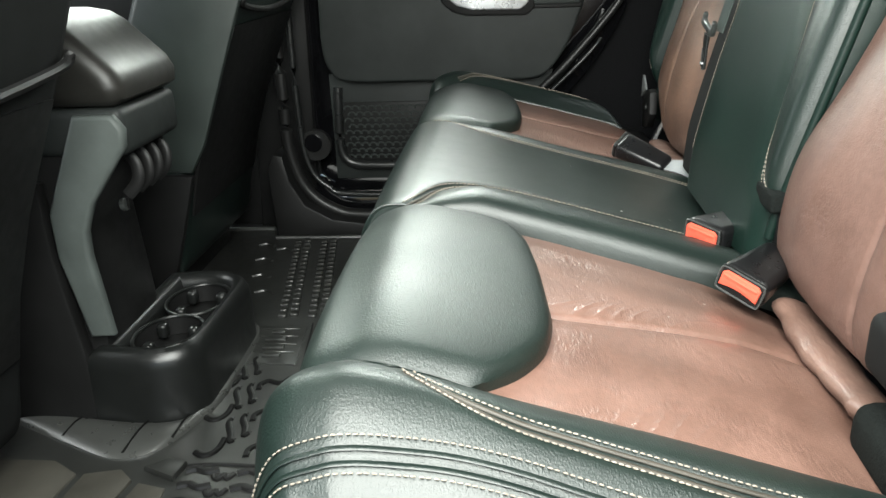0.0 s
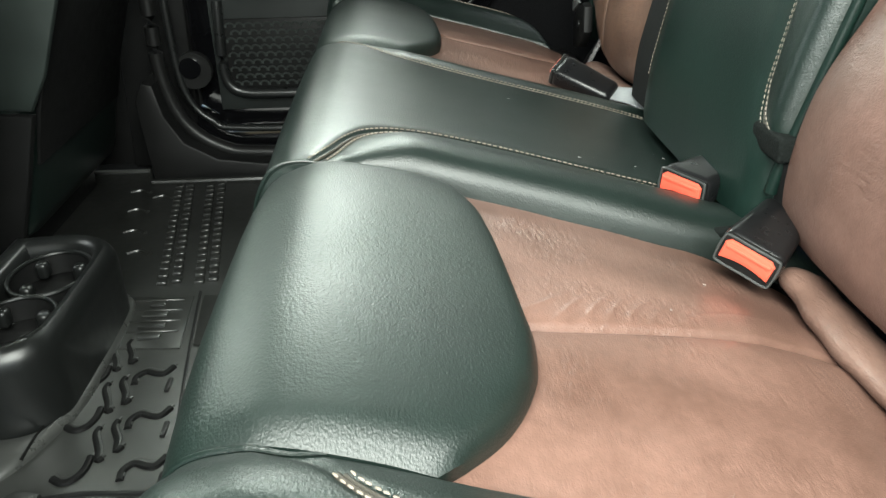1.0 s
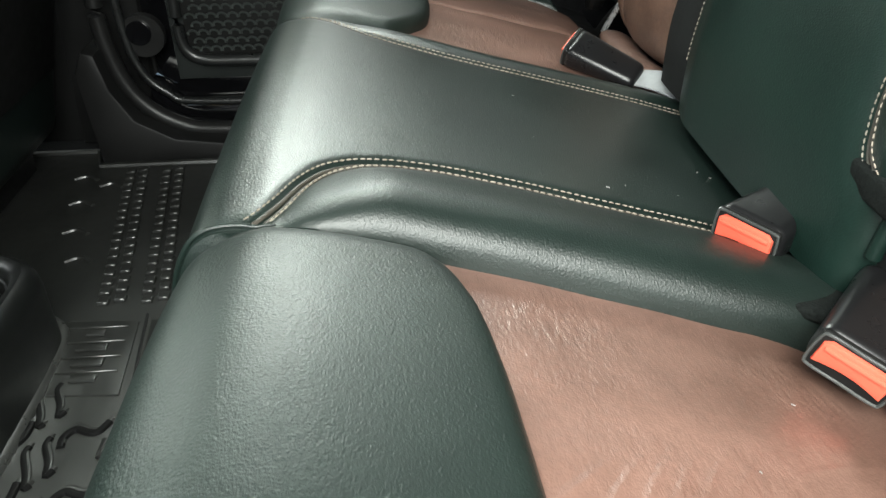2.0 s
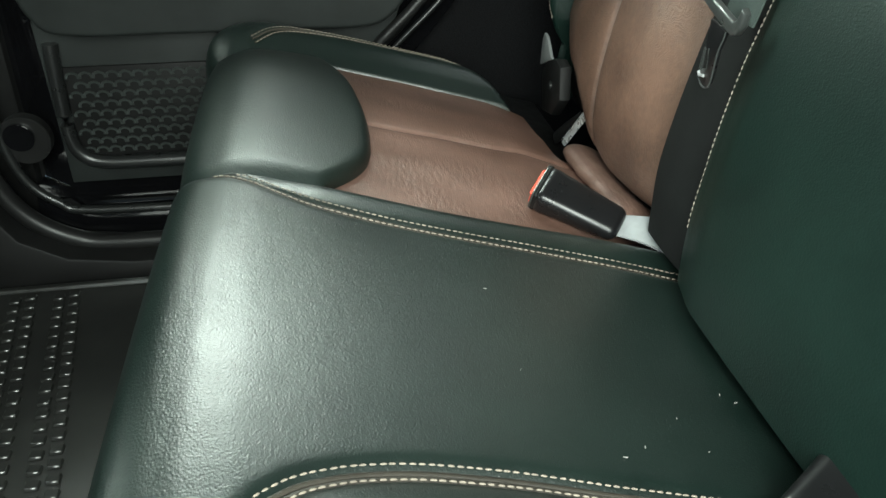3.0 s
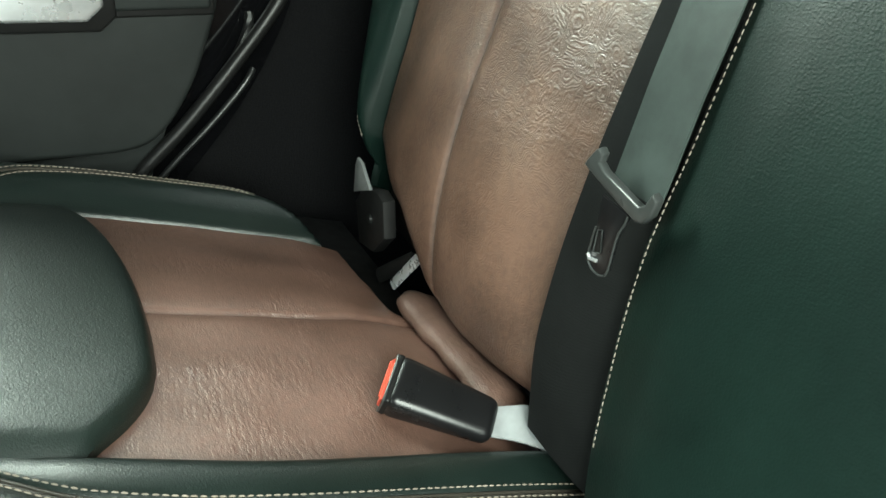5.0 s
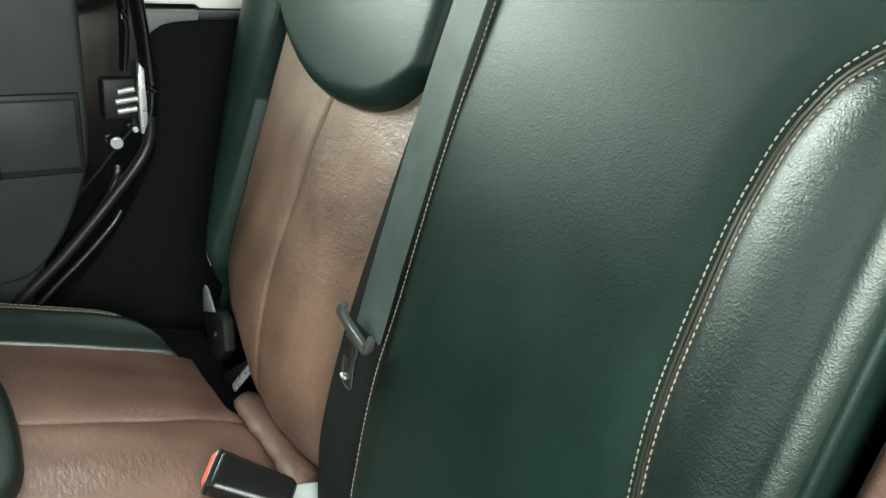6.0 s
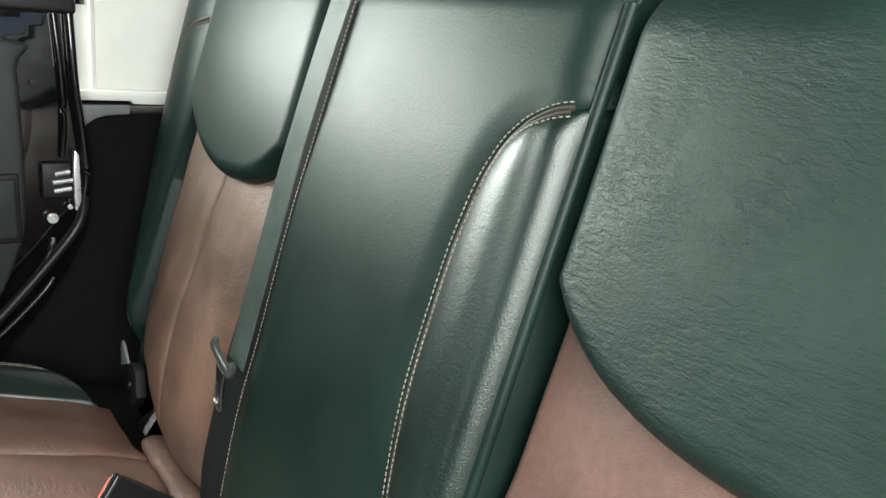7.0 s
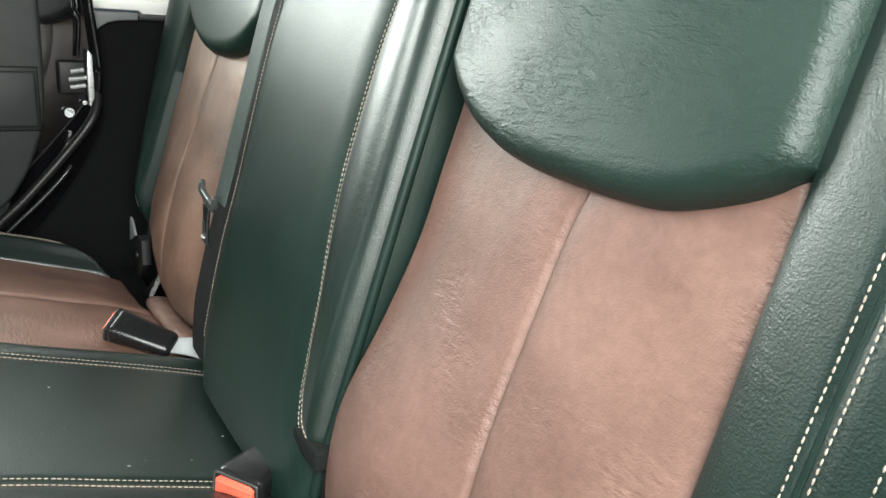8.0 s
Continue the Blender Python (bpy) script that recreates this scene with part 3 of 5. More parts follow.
TOP = 0.975
BACK_T = curve([(0.30, 0.653), (0.395, 0.655), (0.403, 0.666), (0.413, 0.681), (0.432, 0.693), (0.466, 0.702), (0.50, 0.709), (0.53, 0.715), (0.57, 0.726), (0.62, 0.736), (0.70, 0.739), (0.770, 0.735), (0.815, 0.724), (0.838, 0.710), (0.853, 0.692), (0.862, 0.672), (0.867, 0.657), (0.9, 0.652), (1.02, 0.652)])
VP_NEAR = curve([(0.25, 0.755), (0.298, 0.738), (0.325, 0.719), (0.345, 0.709), (0.379, 0.697), (0.41, 0.694), (0.45, 0.694), (0.50, 0.696), (0.54, 0.702), (0.58, 0.715), (0.61, 0.732), (0.637, 0.755), (0.7, 0.785)])
VP_FAR = curve([(1.08, 0.785), (1.121, 0.750), (1.151, 0.726), (1.184, 0.712), (1.23, 0.706), (1.273, 0.705), (1.308, 0.709), (1.367, 0.724), (1.43, 0.751), (1.488, 0.785), (1.53, 0.81)])
MID_BACK_NEAR = curve([(0.3, 0.44), (0.36, 0.448), (0.42, 0.452), (0.478, 0.454), (0.547, 0.460), (0.606, 0.459), (0.663, 0.456), (0.75, 0.43)])
MID_BACK_FAR = curve([(0.3, 1.265), (0.37, 1.281), (0.415, 1.291), (0.465, 1.299), (0.55, 1.308), (0.636, 1.308), (0.70, 1.291), (0.8, 1.26)])
BACK_STITCH_NEAR = curve([(0.3, 0.240), (0.5, 0.245), (0.6, 0.245), (0.7, 0.242), (0.85, 0.24), (1.02, 0.24)])
BACK_STITCH_FAR = curve([(0.3, 1.432), (0.40, 1.484), (0.461, 1.516), (0.533, 1.541), (0.638, 1.578), (0.74, 1.607), (0.85, 1.627), (1.02, 1.635)])
FAR_EDGE = curve([(0.3, 1.44), (0.40, 1.492), (0.461, 1.524), (0.533, 1.549), (0.638, 1.586), (0.74, 1.615), (0.85, 1.635), (1.02, 1.643)])
FAR_TOP_SEAM = curve([(0.80, 1.628), (0.825, 1.604), (0.85, 1.580), (0.875, 1.552), (0.892, 1.520), (0.899, 1.495), (0.903, 1.47)])
FLOOR_FAR = curve([(1.0, 0.355), (1.08, 0.340), (1.15, 0.328), (1.25, 0.326), (1.285, 0.331), (1.304, 0.340), (1.328, 0.355), (1.370, 0.376), (1.437, 0.392), (1.488, 0.415), (1.53, 0.43)])
CENTRE_FAR = curve([(0.30, 0.998), (0.37, 1.012), (0.41, 1.021), (0.45, 1.030), (0.50, 1.037), (0.58, 1.035), (0.79, 1.024), (1.02, 1.018)])
N_OUT, F_OUT = 0.300, 1.488
NEAR_IN = curve([(0.25, 0.640), (0.33, 0.641), (0.38, 0.645), (0.45, 0.6475), (0.52, 0.645), (0.62, 0.6385), (0.74, 0.637), (1.02, 0.637)])
FAR_IN = curve([(0.30, 1.086), (0.346, 1.094), (0.387, 1.108), (0.44, 1.117), (0.50, 1.121), (0.62, 1.118), (0.70, 1.112), (0.78, 1.104), (1.02, 1.100)])


def insert_floor(y):
    """The rounded lower end of the two inserts; the inner corners reach further down."""
    near = 0.328 + 0.085 * np.clip((0.47 - y) / 0.17, 0, 1.3) ** 3 + 0.008 * np.clip((y - 0.56) / 0.09, 0, 1.3) ** 4
    return np.where(y < 0.9, near, FLOOR_FAR(y))


def back_height(z, y):
    z, y = np.broadcast_arrays(np.asarray(z, float), np.asarray(y, float))
    out = np.zeros(z.shape)
    for lo, hi, vp, mid in ((N_OUT, NEAR_IN(z), VP_NEAR, MID_BACK_NEAR), (FAR_IN(z), F_OUT, VP_FAR, MID_BACK_FAR)):
        e = np.minimum(y - lo, hi - y)
        pad = -0.007 + 0.010 * puff((y - lo) / (hi - lo), 0.6) - drop(np.minimum(e + 0.002, (z - vp(y)) * 0.9), 0.019) * 1.1
        m = mid(z)
        p = np.where(y < m, (y - lo) / np.maximum(m - lo, 0.01), (hi - y) / np.maximum(hi - m, 0.01))
        fl = insert_floor(y)
        ins = -0.030 + 0.010 * sstep(0, 0.8, p) + 0.012 * np.exp(-((z - 0.46) / 0.10) ** 2) * sstep(0, 0.5, p) - 0.005 * np.exp(-((y - m) / 0.003) ** 2) - 0.0025 * np.exp(-((y - m) / 0.012) ** 2) - drop(np.minimum(e * 3, z - fl), 0.035) * 0.6 + 0.024 * np.exp(-((z - 0.44) / 0.10) ** 2) * sstep(0.46, 0.62, y) * (y < 0.66) + 0.0007 * np.sin(z * 43 + y * 37) * np.sin(y * 61 - z * 17)
        out = np.where((y >= lo) & (y <= hi), np.where(z > vp(y), pad, ins), out)
    near = -0.022 + 0.016 * puff((N_OUT - y) / 0.19, 0.6) - drop(y - 0.105, 0.04) + groove(y - BACK_STITCH_NEAR(z), 0.003)
    out = np.where(y < N_OUT, near, out)
    edge = FAR_EDGE(z)
    far = -0.020 + 0.020 * puff((y - F_OUT) / np.maximum(edge - F_OUT, 0.03), 0.6) - drop(edge - y, 0.03) + groove(y - BACK_STITCH_FAR(z), 0.002) + groove(y - FAR_TOP_SEAM(z), 0.003, 0.006) * sstep(0.80, 0.83, z)
    out = np.where(y > F_OUT, far, out)
    t = BACK_T(z)
    bol = 0.012 * puff((y - 0.648) / np.maximum(t - 0.648, 0.006), 0.6) * sstep(0.01, 0.07, t - 0.648) - drop(y - 0.648, 0.018) + groove(y - 0.676, 0.0012, 0.009) * sstep(0.03, 0.06, t - 0.648)
    out = np.where((y >= 0.646) & (y < t), bol, out)
    cf = CENTRE_FAR(z)
    mid = 0.006 * puff((y - 0.65) / (cf - 0.65), 0.5) * sstep(-0.004, 0.03, away(BACK_T, z, y, 0.30, 1.0)) - drop(cf + 0.001 - y, 0.007) - 0.010 * (1 - sstep(0.0, 0.06, cf - y)) * (1 - sstep(0.52, 0.75, z)) - np.where(t < 0.668, drop(y - 0.648, 0.03), 0)
    out = np.where((y >= t) & (y <= cf), mid, out)
    out = np.where((y > cf) & (y < FAR_IN(z)), -0.022 + 0.004 * puff((y - cf) / 0.10), out)
    out = out + np.where((y > 0.645) & (y < 0.8), groove(y - t, 0.003, 0.005), 0)
    return out - drop(TOP - 0.010 * (y < 0.646) - z, 0.05)


def back_panel(name, lo, hi, mat, parent, z_lo=None, z_hi=None, na=80, nb=30, label="", skirt=0.02):
    def fn(a, b):
        u = a if z_lo else 0.6
        y = lo(0.6) + (hi(0.6) - lo(0.6)) * b
        for _ in range(4):
            bottom = z_lo(y) if z_lo else 0.325
            top = z_hi(y) if z_hi else TOP
            z = bottom + (top - bottom) * a
            y = lo(z) + (hi(z) - lo(z)) * b
        h = back_height(z + np.where(a < 0.5, 0.0004, -0.0004), np.clip(y, lo(z) + 0.0004, hi(z) - 0.0004))
        return back_at(z, y, h)
    return link_mesh(name, *sheet(fn, na, nb, skirt), mat, parent, label)


def flat(v):
    return lambda z: v + 0 * np.asarray(z, float)


def back_line(fn, z_lo, z_hi, shift=0.0, lift=0.0006, n=160):
    zz, ys = even_line(fn, z_lo, z_hi, shift, n)
    return back_at(zz, ys, back_height(zz, ys) + lift)


def back_seam(parent, fn, z_lo, z_hi, shifts, strip=True, cord=None):
    for k in shifts:
        link_mesh("seam_stitching", *stitch_mesh(*back_line(fn, z_lo, z_hi, k), 0.0050, 0.0036, 0.0006), THREAD, parent, "row of pale thread stitches")
    if strip:
        for k in (0.0,) if cord else (-0.0023, 0.0023):
            pts, _ = back_line(fn, z_lo, z_hi, k, 0.0002)
            part("welt", tube([tuple(q) for q in pts[::2]], 0.0022, 6, 0.8), cord or SEAM, parent, "" if cord else "dark brown welt between the stitches")


def back_core(parent, y0, y1):
    pts = [(0.369 + 0.276 * (z - 0.394) + d, z) for z, d in ((0.31, 0.075), (0.34, 0.058), (0.92, 0.055), (0.945, 0.08), (0.945, 0.12), (0.92, 0.14), (0.33, 0.14), (0.31, 0.12))]
    part("back_shell", slab(pts, "y", y0, y1, 0.008), BLACK, parent)


near_back = thing("folding_seat", (0.42, 0.38, 0.31), "narrow rear seat back, brown embossed leather insert under a black pad", "car seat", "rear seat backs")
back_core(near_back, 0.125, 0.626)
back_panel("insert", flat(N_OUT), MID_BACK_NEAR, BROWN_WORN, near_back, insert_floor, VP_NEAR, 80, 80, "brown leather insert with worn scroll embossing")
back_panel("insert", MID_BACK_NEAR, NEAR_IN, BROWN_WORN, near_back, insert_floor, VP_NEAR, 80, 80, "brown leather insert with worn scroll embossing")
back_panel("pad", flat(N_OUT), NEAR_IN, GREEN_BACK_PAD, near_back, VP_NEAR, None, 80, 70, "puffed black leather pad with cross creases")
back_panel("outer_bolster", flat(0.106), flat(N_OUT), GREEN_SIDE, near_back, None, None, 90, 40, skirt=0.08)
back_seam(near_back, BACK_STITCH_NEAR, 0.345, 0.94, (-0.006, 0.006, -0.031), cord=GREEN_BACK)

far_back = thing("folding_seat", (0.42, 1.15, 0.31), "wide rear seat back, black leather middle and brown leather outer seat", "car seat", "rear seat backs")
back_core(far_back, 0.655, 1.47)
back_panel("centre_bolster", flat(0.6485), lambda z: np.maximum(BACK_T(z), 0.651), GREEN_SIDE, far_back, None, None, 160, 24, skirt=0.09)
back_panel("centre_panel", BACK_T, lambda z: CENTRE_FAR(z) - 0.0005, GREEN_BACK, far_back, None, None, 160, 44, "plain black leather middle seat back")
back_panel("belt_channel", lambda z: CENTRE_FAR(z) + 0.0005, FAR_IN, BLACK_CLOTH, far_back, None, None, 60, 12, "black cloth strip behind the belt")
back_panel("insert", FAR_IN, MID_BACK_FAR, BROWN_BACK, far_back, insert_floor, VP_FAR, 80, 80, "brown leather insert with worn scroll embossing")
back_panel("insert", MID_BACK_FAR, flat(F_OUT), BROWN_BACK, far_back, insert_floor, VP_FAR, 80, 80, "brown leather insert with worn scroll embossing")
back_panel("pad", FAR_IN, flat(F_OUT), GREEN_BACK, far_back, VP_FAR, None, 80, 70, "puffed black leather pad")
back_panel("outer_bolster", flat(F_OUT), lambda z: np.maximum(FAR_EDGE(z), F_OUT + 0.004), GREEN_BACK, far_back, None, None, 90, 36, skirt=0.08)
back_seam(far_back, BACK_T, 0.4035, 0.8665, (-0.0058, 0.0058))
back_seam(far_back, CENTRE_FAR, 0.37, 0.94, (-0.006,), strip=False)
back_seam(far_back, BACK_STITCH_FAR, 0.42, 0.94, (-0.003, 0.001), strip=False)
back_seam(far_back, FAR_TOP_SEAM, 0.812, 0.898, (-0.005, 0.005))
pts, nr = back_at(np.linspace(0.36, 0.94, 50), flat(0.6500)(np.linspace(0.36, 0.94, 50)), -0.013 + 0 * np.linspace(0, 1, 50))
part("piping", tube([tuple(p) for p in pts], 0.0055, 12), GREEN_BACK, far_back, "black leather piping")


# ---- setting: floor, body sides, roof ----
def structure(name, bm, mat, label, category, smooth=True):
    return tagged(part(name, bm, mat, None, "", smooth), label, category, "", "structure")


structure("floor", slab([(-1.7, 0.06), (1.3, 0.06), (1.3, 1.72), (-1.7, 1.72)], "z", -0.02, 0.03, 0), CARPET, "black carpeted vehicle floor", "floor")
structure("wall_far_rear", slab([(0.18, 0.03), (1.3, 0.03), (1.3, 0.737), (0.36, 0.737), (0.36, 0.60), (0.33, 0.50), (0.24, 0.40), (0.18, 0.33)], "y", 1.69, 1.80, 0.004), CARPET, "black carpet-lined body side beside the bench", "side trim")
structure("wall_far_front", slab([(-1.7, 0.03), (-0.36, 0.03), (-0.36, 0.86), (-1.7, 0.86)], "y", 1.66, 1.76, 0.004), BLACK, "black front door trim of the far side", "side trim")
structure("wall_near_front", slab([(-1.7, 0.03), (-0.50, 0.03), (-0.50, 0.86), (-1.7, 0.86)], "y", 0.02, 0.12, 0.004), BLACK, "black front door trim of the near side", "side trim")
# out of view: mirrors the far side, added to keep door light off the near back
structure("wall_near_rear", slab([(0.37, 0.03), (1.3, 0.03), (1.3, 0.740), (0.37, 0.740)], "y", -0.02, 0.07, 0.004), CARPET, "unseen black carpet-lined near body side, added to shade the seat back", "side trim")
# the near hardtop pieces are unseen, added as mirrored light blockers
for name, y0, y1, x0, x1 in (("wall_hardtop_far", 1.76, 1.80, 0.34, 1.3), ("wall_hardtop_near", -0.02, 0.02, 0.38, 1.3)):
    structure(name, slab([(x0, 0.742), (x1, 0.742), (x1, 0.95), (x0, 0.95)], "y", y0, y1, 0.004), WHITE, "white moulded hardtop side panel", "hardtop")
    structure(name, slab([(x0, 0.95), (x0 + 0.14, 0.95), (x0 + 0.14, 1.26), (x0, 1.26)], "y", y0, y1, 0.003), WHITE, "white moulded hardtop pillar", "hardtop")
    structure(name, slab([(x1 - 0.1, 0.95), (x1, 0.95), (x1, 1.26), (x1 - 0.1, 1.26)], "y", y0, y1, 0.003), WHITE, "white moulded hardtop pillar", "hardtop")
structure("ceiling", slab([(-1.7, 0.20), (1.3, 0.20), (1.3, 1.78), (-1.7, 1.78)], "z", 1.26, 1.30, 0.01), LINER, "black headliner under the roof", "ceiling")
structure("wall_rear", slab([(0.0, 0.03), (1.78, 0.03), (1.78, 0.80), (0.0, 0.80)], "x", 1.30, 1.36, 0.004), BLACK, "black tailgate trim", "tailgate")
structure("wall_dashboard", slab([(0.06, 0.03), (1.72, 0.03), (1.72, 0.85), (0.06, 0.85)], "x", -1.80, -1.70, 0.01), BLACK, "black dashboard panel", "dashboard")
structure("wall_pillar_far", slab([(-0.52, 0.03), (-0.37, 0.03), (-0.35, 0.86), (-0.36, 1.26), (-0.46, 1.26)], "y", 1.64, 1.74, 0.01), BLACK, "black body pillar beside the far door", "pillar")
structure("wall_pillar_near", slab([(-0.62, 0.03), (-0.50, 0.03), (-0.50, 1.26), (-0.60, 1.26)], "y", 0.03, 0.12, 0.01), BLACK, "black body pillar beside the open door", "pillar")
structure("ground", slab([(-60, -60), (60, -60), (60, 60), (-60, 60)], "z", -0.62, -0.55, 0), plastic("asphalt", (0.05, 0.05, 0.05), 0.9, 40, 0.5), "grey asphalt ground under the vehicle", "ground")

# grey cap and hardtop foot on the far body side
trim = thing("belt_trim", (0.40, 1.73, 0.72), "grey plastic cap on the black body side", "trim", kind="structure")
part("cap", slab([(0.351, 0.704), (0.360, 0.699), (0.371, 0.711), (0.385, 0.720), (0.402, 0.7245), (0.438, 0.727), (0.440, 0.7395), (0.351, 0.7395)], "y", 1.672, 1.70, 0.003), CAP_GREY, trim)
part("ledge", slab([(0.440, 0.727), (1.25, 0.727), (1.25, 0.7385), (0.440, 0.7385)], "y", 1.676, 1.70, 0.003), BLACK, trim)
part("hardtop_foot", slab([(0.352, 0.742), (0.452, 0.742), (0.459, 0.736), (1.25, 0.736), (1.25, 0.752), (0.452, 0.760), (0.352, 0.760)], "y", 1.735, 1.7605, 0.004), WHITE, trim)
part("hardtop_rib", slab([(0.392, 0.760), (0.400, 0.760), (0.404, 1.25), (0.394, 1.25)], "y", 1.748, 1.7605, 0.003), WHITE, trim)

# ---- far rear door (closed) ----
door = thing("door_1", (0.0, 1.66, 0.10), "closed black rear door with grey trim, speaker net and silver pull", "door", kind="structure")
OUTER = smooth_path([(-0.36, 0, 0.20), (-0.33, 0, 0.14), (-0.27, 0, 0.115), (0.0, 0, 0.115), (0.10, 0, 0.17), (0.19, 0, 0.29), (0.29, 0, 0.41), (0.357, 0, 0.53), (0.364, 0, 0.62), (0.352, 0, 0.74), (0.346, 0, 0.88), (0.346, 0, 1.0), (0.33, 0, 1.01), (0.315, 0, 1.0), (0.29, 0, 0.90), (0.25, 0, 0.885), (-0.1, 0, 0.885), (-0.36, 0, 0.885), (-0.37, 0, 0.86), (-0.37, 0, 0.5)], 5, True)
part("door_shell", slab([(p.x, p.z) for p in OUTER], "y", 1.655, 1.72, 0.006), PAINT, door, "glossy black painted door shell")
LOWER = [(-0.318, 0.15), (0.03, 0.15), (0.10, 0.22), (0.165, 0.31), (0.20, 0.40), (-0.318, 0.40)]
part("lower_trim", slab(LOWER, "y", 1.640, 1.656, 0.004), DOOR_GREY, door, "dark grey plastic lower trim")
PADO = smooth_path([(-0.318, 0, 0.60), (-0.320, 0, 0.47), (-0.305, 0, 0.412), (-0.262, 0, 0.388), (-0.10, 0, 0.385), (0.06, 0, 0.384), (0.15, 0, 0.385), (0.19, 0, 0.405), (0.225, 0, 0.455), (0.250, 0, 0.515), (0.262, 0, 0.56), (0.266, 0, 0.66), (0.264, 0, 0.80), (0.252, 0, 0.845), (-0.1, 0, 0.86), (-0.318, 0, 0.86)], 5, True)
part("upper_trim", slab([(p.x, p.z) for p in PADO], "y", 1.600, 1.645, 0.016, 4), DOOR_GREY, door, "padded dark grey upper door trim")
recess = part("pull_recess", rounded_box(0.196, 1.598, 0.590, 0.112, 0.012, 0.096, 0.005), DOOR_GREY, door, "dark grey pull cup")
part("recess_rim", rounded_box(0.190, 1.5985, 0.590, 0.132, 0.006, 0.110, 0.0028), BLACK, door)
PULL = [(-0.045, 0.60), (-0.035, 0.565), (-0.012, 0.546), (0.02, 0.537), (0.125, 0.535), (0.142, 0.55), (0.142, 0.62), (-0.045, 0.62)]
part("pull_rim", slab([(x + (0.012 if x > 0.05 else -0.010), z - (0.012 if z < 0.6 else -0.008)) for x, z in PULL], "y", 1.588, 1.602, 0.004), BLACK, door)
part("door_pull", slab(PULL, "y", 1.580, 1.591, 0.004, 3), SILVER, door, "bright silver door pull")
net = part("net_frame", tube(smooth_path([(-0.296, 1.628, 0.372), (-0.298, 1.626, 0.33), (-0.300, 1.626, 0.24), (-0.290, 1.626, 0.205), (-0.262, 1.626, 0.190), (-0.20, 1.626, 0.187), (-0.02, 1.626, 0.187), (0.06, 1.626, 0.19)], 6), 0.0105, 12), SATIN, door, "rounded black bar round the speaker net")
part("net_backing", slab([(-0.292, 0.195), (0.05, 0.195), (0.12, 0.28), (0.14, 0.335), (-0.292, 0.335)], "y", 1.634, 1.641, 0.002), BLACK, door)
bm = bmesh.new()
for r in range(9):
    for c in range(22):
        x, z = -0.278 + c * 0.0185 + (r % 2) * 0.00925, 0.322 - r * 0.0145
        if x < 0.05 + (z - 0.19) * 0.5:
            ring = [bm.verts.new((x + 0.0098 * math.cos(w), 1.6335 - 0.0022 * (1 if k % 2 else 0.6), z + 0.0075 * math.sin(w))) for k, w in enumerate(np.linspace(-0.35, math.pi + 0.35, 9))]
            inner = [bm.verts.new((x + 0.0066 * math.cos(w), 1.6335, z - 0.0012 + 0.0050 * math.sin(w))) for w in np.linspace(-0.35, math.pi + 0.35, 9)]
            for k in range(8):
                bm.faces.new((ring[k], ring[k + 1], inner[k + 1], inner[k]))
got = bmesh.ops.extrude_face_region(bm, geom=bm.faces[:])
bmesh.ops.translate(bm, verts=[v for v in got["geom"] if isinstance(v, bmesh.types.BMVert)], vec=(0, -0.003, 0))
part("speaker_net", bm, SEAT_GREY, door, "scale-patterned speaker net", False)["kind"] = "stuff"
part("door_edge_strip", tube(smooth_path([(0.16, 1.648, 0.335), (0.205, 1.645, 0.375), (0.27, 1.645, 0.452), (0.300, 1.647, 0.50), (0.306, 1.652, 0.525)], 6), 0.006, 8), RUBBER, door)
latch = part("door_latch", rounded_box(0.316, 1.652, 0.622, 0.046, 0.012, 0.060, 0.004), BLACK, door, "black latch recess with bright steel catch")
for dz, ln in ((0.014, 0.022), (0.000, 0.030), (-0.014, 0.026)):
    part("catch", tube([(0.324 - ln / 2, 1.643, 0.619 + dz), (0.324 + ln / 2, 1.642, 0.623 + dz)], 0.0040, 8), STEEL, latch)
part("latch_plate", slab([(0.341, 0.572), (0.350, 0.570), (0.351, 0.61), (0.350, 0.665), (0.343, 0.673), (0.340, 0.63)], "y", 1.640, 1.657, 0.002), STEEL, latch)
part("door_bolt", disc((0.307, 1.648, 0.559), (0, -1, 0), 0.0085, 0.008), SILVER, door, "round bright bolt head")
part("door_bolt", disc((0.334, 1.648, 0.577), (0, -1, 0), 0.004, 0.008), SILVER, door)
part("screw_ear", disc((0.246, 1.612, 0.797), (0, -1, 0), 0.017, 0.012), PAINT, door)
part("screw_head", disc((0.246, 1.605, 0.797), (0, -1, 0), 0.006, 0.005), TONGUE, door)
part("door_dimple", disc((0.290, 1.653, 0.778), (0, -1, 0), 0.005, 0.004), BLACK, door)
part("door_edge_flange", tube(smooth_path([(0.352, 1.652, 0.57), (0.361, 1.650, 0.63), (0.356, 1.650, 0.70), (0.349, 1.650, 0.78), (0.345, 1.650, 0.88), (0.340, 1.652, 0.99)], 6), 0.0075, 12), PAINT, door, "rounded glossy black door edge")
part("door_edge_flange", tube(smooth_path([(0.326, 1.653, 0.66), (0.331, 1.651, 0.72), (0.329, 1.651, 0.80), (0.322, 1.651, 0.90)], 6), 0.005, 10), PAINT, door)
part("window_rail", rounded_box(-0.01, 1.67, 0.898, 0.73, 0.06, 0.026, 0.006), RUBBER, door)
part("window_frame", tube([(-0.365, 1.68, 0.90), (-0.36, 1.70, 1.24), (0.30, 1.70, 1.24), (0.352, 1.69, 1.16), (0.358, 1.68, 0.90)], 0.018, 10), PAINT, door)

